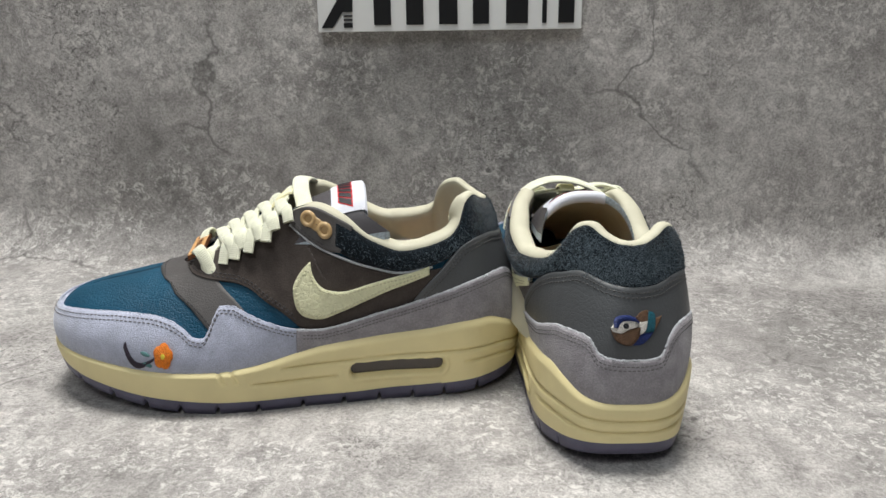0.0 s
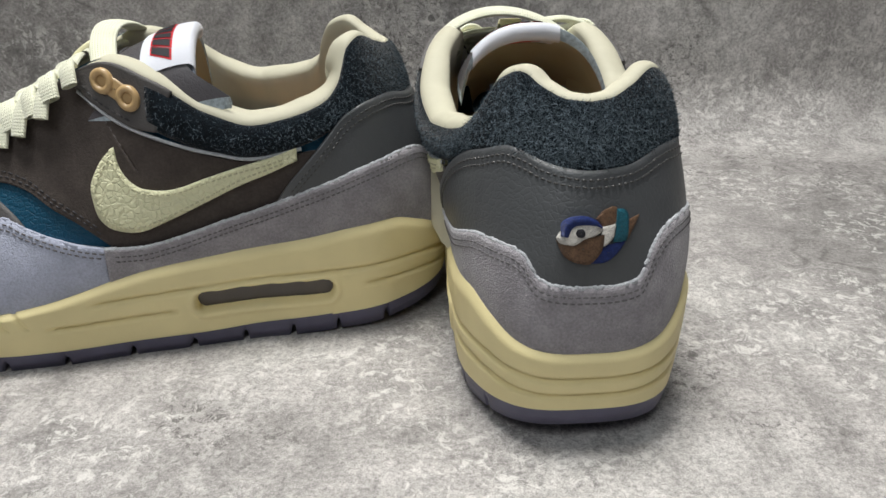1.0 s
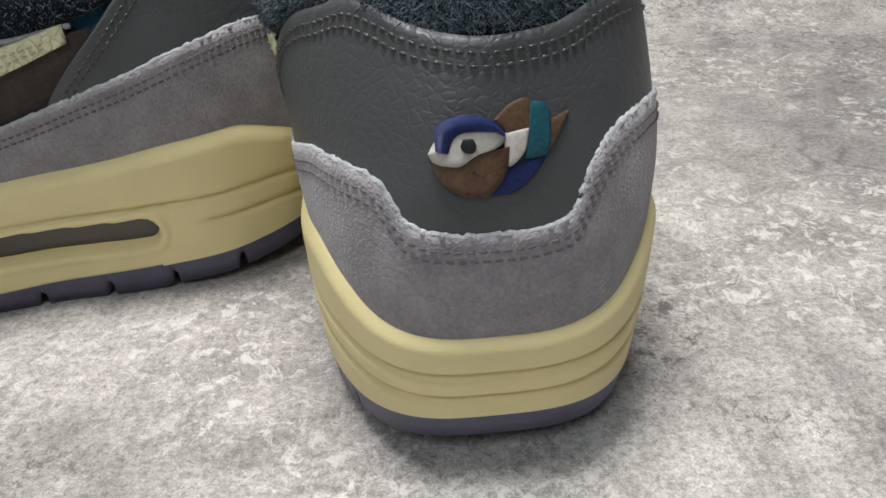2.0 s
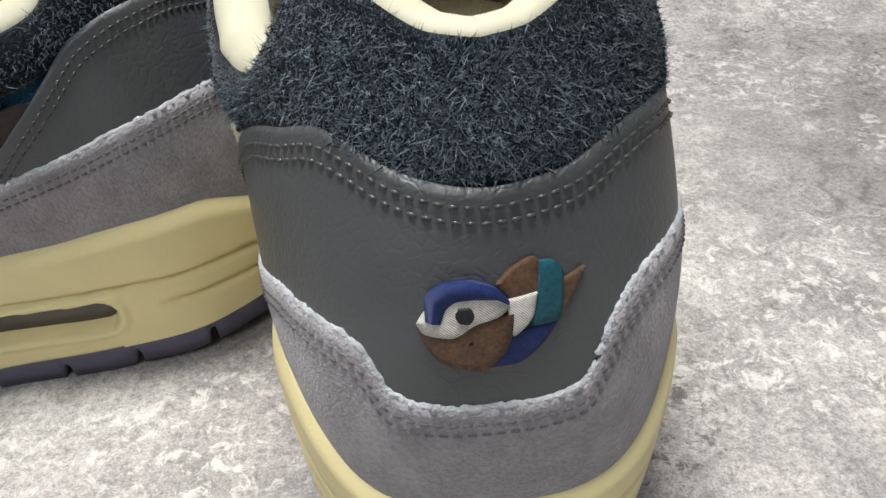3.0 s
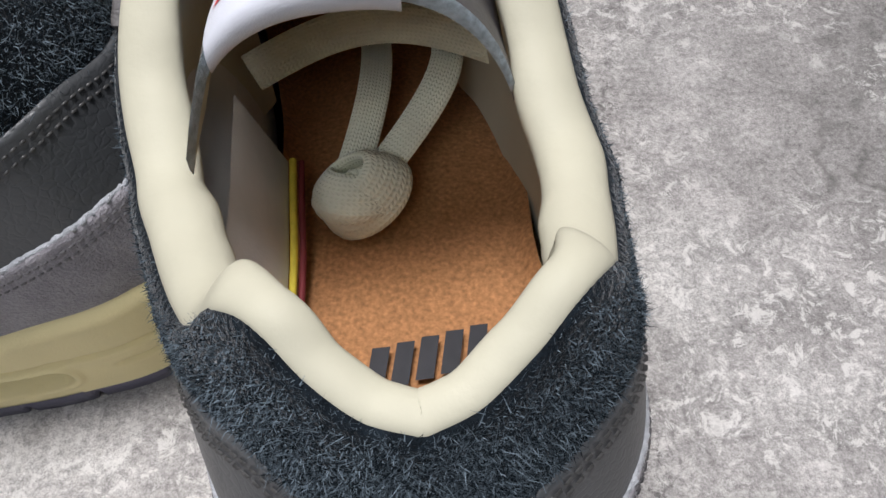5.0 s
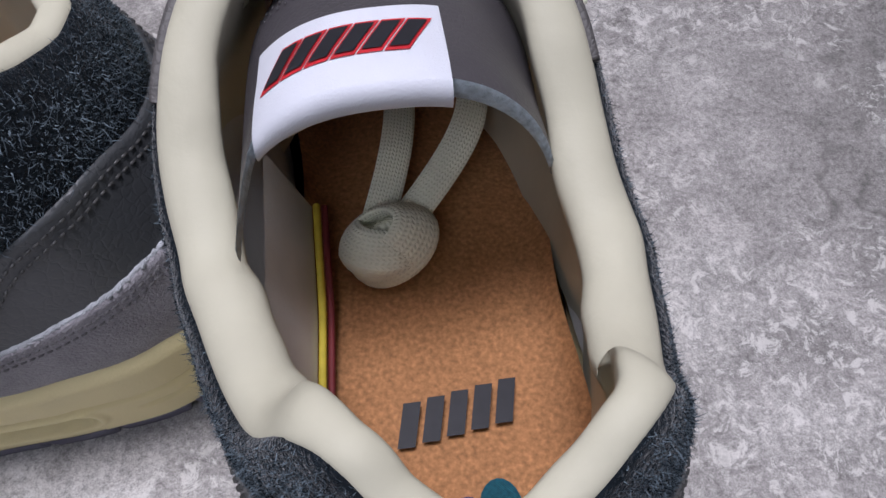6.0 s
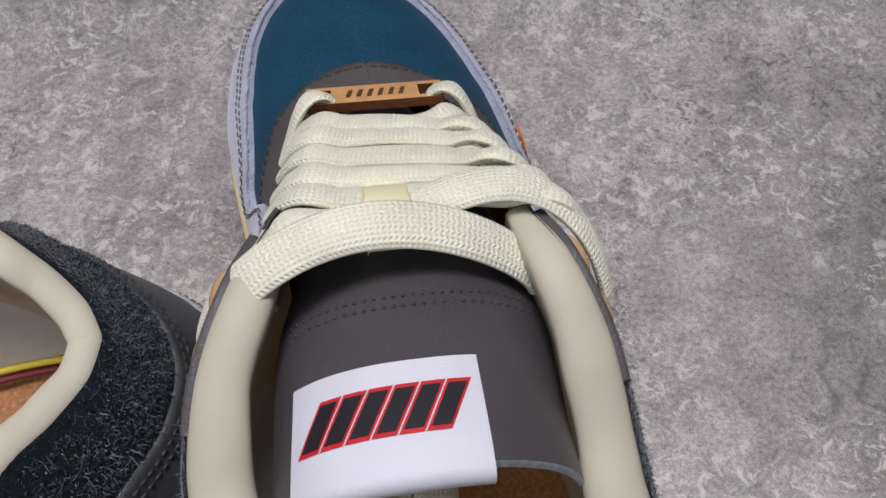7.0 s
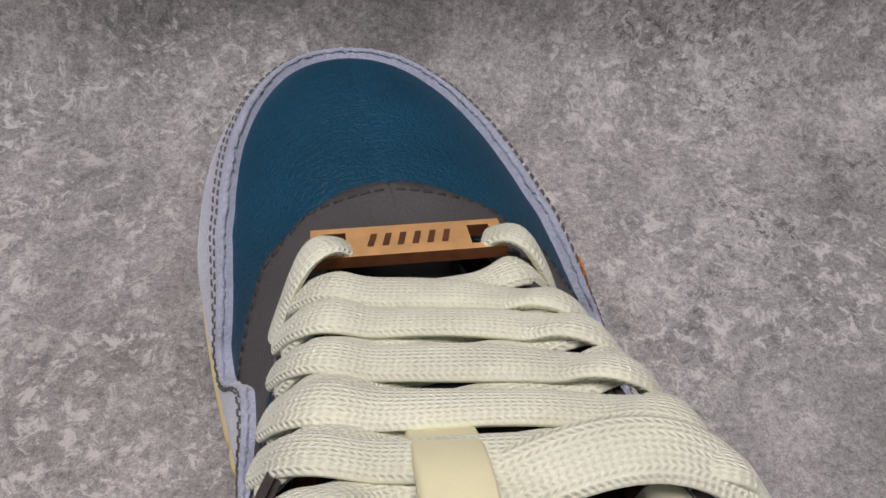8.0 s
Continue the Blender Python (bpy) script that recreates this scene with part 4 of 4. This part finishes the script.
def build_tongue(sh):
    def face(s, w, off=0.0):
        return tongue_at(s, w, off, sh.lean, sh.ahead)

    s = np.linspace(0.0995, 0.230, 50)
    w = np.linspace(-1, 1, 33)
    a = face(s[:, None], w[None])
    b = face(s[:, None], w[None], -0.0042)
    tg = sh.add("tongue", np.concatenate([a, a[:, -1:] - (0, 0, 0.0008)], 1), grid_faces(50, 34), M_TONGUE, label="padded dark grey leather tongue")
    sh.add("tongue_lining", b, grid_faces(50, 33), M_LINING, tg, "cream cloth lining")
    rim = np.concatenate([a[::-1, 0], a[0, :], a[:, -1]])
    rimb = np.concatenate([b[::-1, 0], b[0, :], b[:, -1]])
    mid = (rim + rimb) / 2 + (-0.0006, 0, 0)
    sh.add("foam_edge", np.stack([rim, mid, rimb], 1), grid_faces(len(rim), 3), M_FOAM, tg, "raw blue grey foam edge")
    for ss in (0.1335, 0.1362):
        p = face(np.linspace(ss, ss, 60), np.linspace(-0.86, 0.86, 60), 0.0003)
        k = np.arange(0, 58, 2)
        for_rows = np.concatenate([p[k], p[k + 1]], 1).reshape(-1, 3)
        v, f = [], []
        for q in range(len(k)):
            x, y = for_rows[2 * q], for_rows[2 * q + 1]
            m = (x + y) / 2 + (0, 0, 0.0006)
            n0 = len(v)
            v += [x, m + (0.0004, 0, -0.0003), m - (0.0004, 0, 0.0003), y, m]
            f += [(n0, n0 + 1, n0 + 4), (n0, n0 + 4, n0 + 2), (n0 + 3, n0 + 4, n0 + 1), (n0 + 3, n0 + 2, n0 + 4)]
        sh.add("stitching", v, f, M_THREAD, tg, "row of thread stitches")
    # folded label at the tongue's end
    w = np.linspace(-0.76, 0.27, 24)
    k = np.linspace(0.1200, 0.0987, 12)
    outer = face(k[:, None], w[None], 0.0009)
    fold = [face(np.full(24, 0.0987), w, 0) + (-0.0024 * math.sin(x), 0, -0.0021 + 0.003 * math.cos(x)) for x in np.linspace(0.3, math.pi, 7)]
    inner = face(k[::-1][:, None], w[None], -0.0051)
    lab = sh.add("tongue_label", np.concatenate([outer, np.stack(fold), inner], 0), grid_faces(31, 24), M_WHITE, tg, "white woven label with black and red slanted bars")
    for i in range(6):  # slanted bars with a red outline
        w0 = -0.63 + 0.134 * i
        for mt, grow, off in ((M_RED, 0.014, 0.00115), (M_BLACK, 0.0, 0.0014)):
            aa, bb = np.linspace(0.1062 - grow * 0.06, 0.1142 + grow * 0.06, 5), np.linspace(-grow, 0.096 + grow, 3)
            p = face(aa[:, None], w0 + bb[None] + (aa[:, None] - 0.110) * 14, off)
            sh.add("label_bar", p, grid_faces(5, 3), mt, lab)
    for mt, s0, s1, wa, wb in ((M_RED, 0.1055, 0.110, -0.38, 0.10), (M_RED, 0.110, 0.113, -0.30, 0.0), (M_BLACK, 0.1145, 0.1153, -0.15, 0.2), (M_BLACK, 0.1170, 0.1176, -0.45, 0.2)):
        p = face(np.linspace(s0, s1, 3)[:, None], np.linspace(wa, wb, 10)[None], -0.0056)
        sh.add("label_bar", p, grid_faces(3, 10), mt, lab)


edge_rows = [r for r in TOP if 0.12 <= r[1] <= 0.226]
edge_u, edge_z = (spline([r[1] for r in edge_rows], [r[i] for r in edge_rows]) for i in (2, 3))


def build_laces(sh):
    def over(s0, u0, s1, u1, rise, n=48, dip=0.003, lay=0.0035, wob=0.0008):
        """A lace from one side of the throat to the other, bowed over the tongue."""
        k = np.linspace(0, 1, n)
        s = s0 + (s1 - s0) * k + wob * np.sin(np.pi * 2 * k)
        u = u0 + (u1 - u0) * k
        arc = tz(s) + rise - 0.005 * np.abs(2 * k - 1) ** 2
        side = edge_z(s) - np.maximum(np.abs(u) - edge_u(s), 0) * 1.15 + lay
        bow = np.where(np.abs(u) > edge_u(s) - 0.003, side, -1.0)
        z = np.maximum(arc - 0.010 * np.clip((np.abs(u) - edge_u(s)) / 0.006, 0, 1), bow)
        z = np.convolve(np.r_[np.full(5, z[0]), z, np.full(5, z[-1])], np.hanning(13)[1:-1] / np.hanning(13).sum(), "valid")
        z = z - dip * np.clip((np.abs(2 * k - 1) - 0.9) / 0.1, 0, 1)
        p = np.stack([s, u + bend(s), z], -1)
        ang = (2 * k - 1) * 0.75
        ups = np.stack([0.42 + 0 * k, np.sin(ang) * np.sign(u1 - u0), np.cos(ang)], -1)
        return p, ups

    lace = None
    rows = []
    jit = np.random.default_rng(23)
    for i, s in enumerate((0.2010, 0.1915, 0.1820, 0.1725, 0.1630)):
        half = 0.0250 + 0.0016 * i
        j = jit.normal(0, 0.0008, 4)
        rows.append(over(s - 0.0075 + j[0], -half, s + 0.0065 + j[1], half * 0.98, 0.0052 + 0.0003 * i, lay=0.0034, wob=0.0013))
        rows.append(over(s + 0.0045 + j[2], -half * 0.97, s - 0.0085 + j[3], half, 0.0080 + 0.0003 * i, lay=0.0046, wob=-0.0009))
    for p, ups in rows:
        lace = sh.ribbon("lace", p, ups, 0.0077 + 0.0008 * np.sin(np.linspace(0, 7, len(p)) + 40 * p[0, 0] * 9), 0.0031, M_LACE, label="flat woven cream lace")
    # the lace that carries the tag
    for sg in (1, -1):
        k = np.linspace(0, 1, 16)
        p = np.stack([0.2130 - 0.012 * k**2, sg * (0.0132 + 0.0140 * k) + bend(0.21), 0.0805 + 0.0036 * np.sin(np.pi * np.minimum(k * 1.2, 1)) - 0.0100 * k**3], -1)
        sh.ribbon("lace", p, np.stack([0.4 + 0 * k, sg * k * 0.9, 1 - 0.4 * k], -1), 0.0074, 0.0026, M_LACE, label="flat woven cream lace")
    # the two wide crossings at the top of the throat and the loop beside them
    k = np.linspace(0, 1, 60)
    s = 0.134 + 0.009 * k + 0.009 * np.sin(np.pi * k)
    u = -0.0505 + 0.0725 * k + 0.0040 * (1 - k) ** 8
    z = 0.0970 + 0.0175 * np.sin(np.pi * np.clip(k * 1.02, 0, 1)) ** 0.6 + 0.001 * k - 0.010 * (1 - k) ** 9
    sh.ribbon("lace", np.stack([s, u, z], -1), np.stack([-0.1 + 0 * k, (2 * k - 1) * 0.9, 1 + 0 * k], -1), 0.0108, 0.0030, M_LACE, label="flat woven cream lace")
    s = 0.156 + 0.004 * np.sin(np.pi * k) - 0.0135 * k**3
    u = -0.004 + 0.046 * k - 0.004 * k**6
    z = 0.1055 + 0.0050 * np.sin(np.pi * k * 0.9) - 0.017 * k**4
    if sh.lean > 0:  # only one shoe has this loose loop
        sh.ribbon("lace", np.stack([s, u, z], -1), np.stack([0.1 + 0 * k, k**2 * 1.6, 1 + 0 * k], -1), 0.0098, 0.0030, M_LACE, label="flat woven cream lace")
    s = 0.152 - 0.012 * k**2
    u = -0.014 - 0.0205 * np.sin(np.pi * k * 0.62)
    z = 0.1065 - 0.009 * k**2
    sh.ribbon("lace", np.stack([s, u, z], -1), np.stack([0.1 + 0 * k, -1.2 * k, 1 + 0 * k], -1), 0.0092, 0.0030, M_LACE, label="flat woven cream lace")
    # cloth loop that holds the laces on the tongue
    q = np.linspace(0.146, 0.170, 16)
    hump = 0.0122 * np.sin(np.pi * np.linspace(0.06, 0.94, 16)) ** 0.5
    g = np.stack([np.stack([q, np.full(16, a) - 0.0075, tz(q) + hump + h], -1) for a, h in ((-0.0047, -0.0018), (-0.0045, -0.0003), (-0.0040, 0.0), (0.0040, 0.0), (0.0045, -0.0003), (0.0047, -0.0018))], 1)
    sh.add("lace_loop", g, grid_faces(16, 6), M_LOOP, label="pale cream lace loop on the tongue")
    # knot lying on the insole and the tail that leads to it
    c = np.array([0.1095, -0.0095, 0.0535])
    ph = np.linspace(0, 2 * np.pi, 28)
    for r, tilt, q in ((0.0082, 0.2, 0.014), (0.0074, 1.2, 0.0105), (0.0040, -0.8, 0.015), (0.0084, 2.2, 0.0085), (0.0018, 0.4, 0.0155)):
        p = c + np.stack([r * 0.85 * np.cos(ph), r * np.sin(ph), 0.006 * np.sin(ph + tilt) * np.cos(tilt * 2)], -1)
        sh.ribbon("lace_knot", p, p - c + (0, 0, 0.004), q, 0.003, M_LACE, label="knotted end of the cream lace")
    k = np.linspace(0, 1, 40)
    for a0, b0, h in ((0.004, 0.016, 0.012), (-0.002, 0.004, 0.006)):
        p = np.stack([0.113 + 0.055 * k, a0 - 0.009 * (1 - k) + b0 * np.sin(np.pi * k), 0.052 + h * np.sin(np.pi * k * 0.9)], -1)
        sh.ribbon("lace_tail", p, np.stack([0 * k, 0.3 + 0 * k, 1 + 0 * k], -1), 0.008, 0.0022, M_LACE, label="loose tail of the cream lace")
    p = np.stack([0.138 + 0.006 * np.sin(np.pi * k), -0.031 + 0.060 * k, 0.066 + 0.006 * np.sin(np.pi * k)], -1)
    sh.ribbon("lace_tail", p, np.stack([-0.8 + 0 * k, 0 * k, 0.6 + 0 * k], -1), 0.009, 0.0022, M_LACE, label="loose tail of the cream lace")


def build_tag(sh):
    """A small wooden plate threaded on the lowest lace."""
    def plate(u, f, z):
        return np.stack(np.broadcast_arrays(0.2135 + np.asarray(f) * 0.93 + np.asarray(z) * 0.25, np.asarray(u) * 0.92 - 0.0015 + bend(0.21), 0.0785 - np.asarray(f) * 0.36 + np.asarray(z)), -1)

    root = None
    for name, u0, u1, f0, f1 in (("plate", -0.0125, 0.0125, -0.0048, 0.0048), ("plate", -0.0195, -0.0170, -0.0048, 0.0048), ("plate", 0.0170, 0.0195, -0.0048, 0.0048), ("plate", -0.0172, -0.0123, -0.0048, -0.0031), ("plate", 0.0123, 0.0172, -0.0048, -0.0031), ("plate", -0.0172, -0.0123, 0.0031, 0.0048), ("plate", 0.0123, 0.0172, 0.0031, 0.0048)):
        c = [(u0, f0), (u1, f0), (u1, f1), (u0, f1)]
        p = np.array([plate(u, f, z) for z in (0.0, 0.0026) for u, f in c])
        top = sh.add("lace_tag", p[4:], [(0, 1, 2, 3)], M_WOOD, root, "small bamboo lace tag with burnt edges" if root is None else "", smooth=False)
        root = root or top
        sh.add("tag_edge", p, [(0, 1, 5, 4), (1, 2, 6, 5), (2, 3, 7, 6), (3, 0, 4, 7), (3, 2, 1, 0)], M_WOODSIDE, root, smooth=False)
    for i in range(6):
        u = -0.0085 + 0.003 * i
        p = np.array([plate(a, b, 0.0028) for a, b in ((u, -0.002), (u + 0.0013, -0.002), (u + 0.0024, 0.002), (u + 0.0011, 0.002))])
        sh.add("engraved_bar", p, [(0, 1, 2, 3)], M_ENGRAVE, root, smooth=False)


def build_embroidery(sh, counter, guard):
    # flower and dark curved sprig on the outer side of the toe
    ph = np.linspace(0, 2 * np.pi, 60, endpoint=False)
    r = 4.6 + 0.9 * np.abs(np.sin(ph * 2.5 + 0.3))
    fl = sh.blob("flower", np.stack([230 + r * np.cos(ph), 34 + r * 1.12 * np.sin(ph)], -1), 0.0038, 0.0009, M_ORANGE, guard, "embroidered orange flower")
    sh.blob("flower_heart", np.stack([230 + 1.1 * np.cos(ph), 34 + 1.3 * np.sin(ph)], -1), 0.0048, 0.0004, M_YELLOW, fl)
    k = np.linspace(0, 1, 14)
    up = np.stack([235 + 16 * k, 33.5 - 3.2 * np.sin(np.pi * k * 0.75) + 9 * k**5], -1)
    lo = np.stack([235 + 17.5 * k, 32.3 - 5.2 * np.sin(np.pi * k * 0.72) + 9 * k**5], -1)
    tv_u, tv_l = on_side_points(up), on_side_points(lo)
    g = np.stack([skin(tv_u[:, 0], tv_u[:, 1], np.full(14, 0.0039)), skin(*((tv_u + tv_l) / 2).T, np.full(14, 0.0046)), skin(tv_l[:, 0], tv_l[:, 1], np.full(14, 0.0039))], 1)
    sh.add("sprig", g, grid_faces(14, 3), M_PLUM, guard, "embroidered dark plum sprig")
    for cx, cz in ((240, 35.0), (239, 30.0)):
        sh.blob("leaf", np.stack([cx + 2.4 * np.cos(ph) - 0.5 * np.sin(ph), cz + 0.8 * np.sin(ph) + 0.9 * np.cos(ph)], -1), 0.0038, 0.0006, M_GREEN, guard)
    # patch of coloured thread on the heel
    def heel_shape(xy, n=44):
        p = np.array([((x - 675) * 0.0545, 70.8 + (395 - y) * 0.057) for x, y in xy + xy[:1]])
        return resample(p, n)[:-1]

    first = sh.blob("embroidery", heel_shape([(665, 525), (690, 470), (760, 440), (852, 428), (800, 490), (730, 525)]), 0.0036, 0.0005, M_TBLUE, counter, "embroidered patch of blue, teal, brown and white thread", True)
    for xy, m, off in (([(858, 335), (922, 320), (890, 375), (856, 425)], M_TBROWN, 0.0036), ([(695, 312), (735, 278), (785, 262), (806, 285), (800, 345), (760, 356), (722, 350)], M_TBROWN, 0.0038),
                       ([(800, 275), (835, 280), (862, 320), (862, 385), (848, 428), (785, 430), (795, 360)], M_TTEAL, 0.0039), ([(722, 352), (795, 345), (785, 400), (735, 445), (722, 400)], M_TWHITE, 0.0042),
                       ([(498, 415), (560, 432), (640, 405), (735, 388), (728, 450), (690, 505), (650, 528), (590, 520), (530, 485)], M_TBROWN, 0.0043), ([(500, 405), (522, 372), (560, 345), (620, 330), (690, 335), (722, 362), (705, 385), (640, 405), (575, 438), (515, 430)], M_TWHITE, 0.0046),
                       ([(601, 362), (625, 360), (637, 380), (622, 400), (602, 398), (592, 380)], M_BLACK, 0.0051)):
        sh.blob("thread_patch", heel_shape(xy), off, 0.0005, m, first, "", True)
    outer, inner = (resample([((x - 675) * 0.0545, 70.8 + (395 - y) * 0.057) for x, y in xy], 30) for xy in ([(522, 398), (524, 345), (565, 308), (625, 298), (685, 315), (722, 352)], [(556, 402), (572, 365), (600, 346), (640, 342), (690, 345), (718, 360)]))
    a, b = sh.heel_at(outer), sh.heel_at(inner)
    g = np.stack([skin(*a.T, np.full(30, 0.0038)), skin(*a.T, np.full(30, 0.0051)), skin(*((a + b) / 2).T, np.full(30, 0.0057)), skin(*b.T, np.full(30, 0.0052)), skin(*b.T, np.full(30, 0.0042))], 1)
    sh.add("thread_patch", g, grid_faces(30, 5), M_TBLUE, first)


def sneaker(label, origin, heading, mirror, squash, hairs, lean=1.0, ahead=0.0):
    sh = Shoe(label, origin, heading, mirror, squash, lean, ahead)
    build_midsole(sh)
    counter, guard = build_upper(sh, hairs)
    build_inside(sh)
    build_tongue(sh)
    build_laces(sh)
    build_tag(sh)
    build_embroidery(sh, counter, guard)
    return sh


# ---- the setting: a printed board that bends up into a backdrop ----
FOLD, RAD, REACH = 0.622, 0.045, 1.6
prof = [(-1.6, 0.0)] + [(y, 0.0) for y in np.linspace(-0.2, FOLD, 8)] + [(FOLD + RAD * math.sin(a), RAD * (1 - math.cos(a))) for a in np.linspace(0.12, math.pi / 2, 12)] + [(FOLD + RAD, z) for z in (0.2, 0.6, 1.2)]
xs = np.linspace(-REACH, REACH, 9)
pts = np.array([[(x, y, z) for y, z in prof] for x in xs])
board = new("ground", mesh_of("ground", pts.reshape(-1, 3), grid_faces(len(xs), len(prof))))
board.data.materials.append(M_CONCRETE)
board.modifiers.new("thickness", "SOLIDIFY").thickness = 0.004
board.modifiers["thickness"].offset = -1
for p in board.data.polygons:
    if p.normal.z < -0.1 or p.normal.y > 0.1:
        p.flip()
tagged(board, "grey printed concrete backdrop board, bent up behind the shoes", "backdrop", kind="structure")

# ---- the sign on the backdrop ----
sign = new("wall_sign", box_mesh("wall_sign", -0.104, 0.104, -0.010, 0.0, -0.016, 0.016, 0.0006))
sign.data.materials.append(M_SIGN)
sign.matrix_world = pose(0.078, FOLD + RAD - 0.002, 0.2105, 0, -2.0, 0)
tagged(sign, "white acrylic shop sign with black bars on the backdrop", "sign")
# a slanted mark with three short dashes, then seven blocks of the letters' widths
mark = bmesh.new()
low = [mark.verts.new((x, -0.0116, z)) for x, z in ((-0.1012, -0.0128), (-0.0925, -0.0128), (-0.0836, 0.0), (-0.0836, -0.001), (-0.0765, -0.001), (-0.0758, 0.0125), (-0.0855, 0.0125))]
sheet = mark.faces.new(low)
for v in [g for g in bmesh.ops.extrude_face_region(mark, geom=[sheet])["geom"] if isinstance(g, bmesh.types.BMVert)]:
    v.co.y = -0.0098
part("sign_mark", bm_mesh("sign_mark", mark), M_SIGNBAR, sign)
for z0, z1 in ((-0.0128, -0.0092), (-0.0076, -0.0062), (-0.0046, -0.0032)):
    part("sign_dash", box_mesh("sign_dash", -0.0836, -0.0768, -0.0116, -0.0098, z0, z1, 0.0002), M_SIGNBAR, sign)
for x0, x1 in ((-0.0632, -0.0428), (-0.0378, -0.0172), (-0.0122, 0.0098), (0.0148, 0.0342), (0.0398, 0.0658), (0.0718, 0.0770), (0.0822, 0.1010)):
    part("sign_bar", box_mesh("sign_bar", x0 + (x1 - x0) * 0.17, x1 - (x1 - x0) * 0.17, -0.0116, -0.0098, -0.0112, 0.0122, 0.0003), M_SIGNBAR, sign)

# ---- the pair of sneakers ----
sneaker("teal and grey leather sneaker standing side-on, heel against its pair", (0.1205, 0.4625, 0.0), 180 + 9.0, True, SQUASH, 26000, -1.0, 0.010)
sneaker("teal and grey leather sneaker standing heel foremost on the board", (0.1632, 0.3415, 0.0), 90 + 3.0, False, SQUASH, 75000)
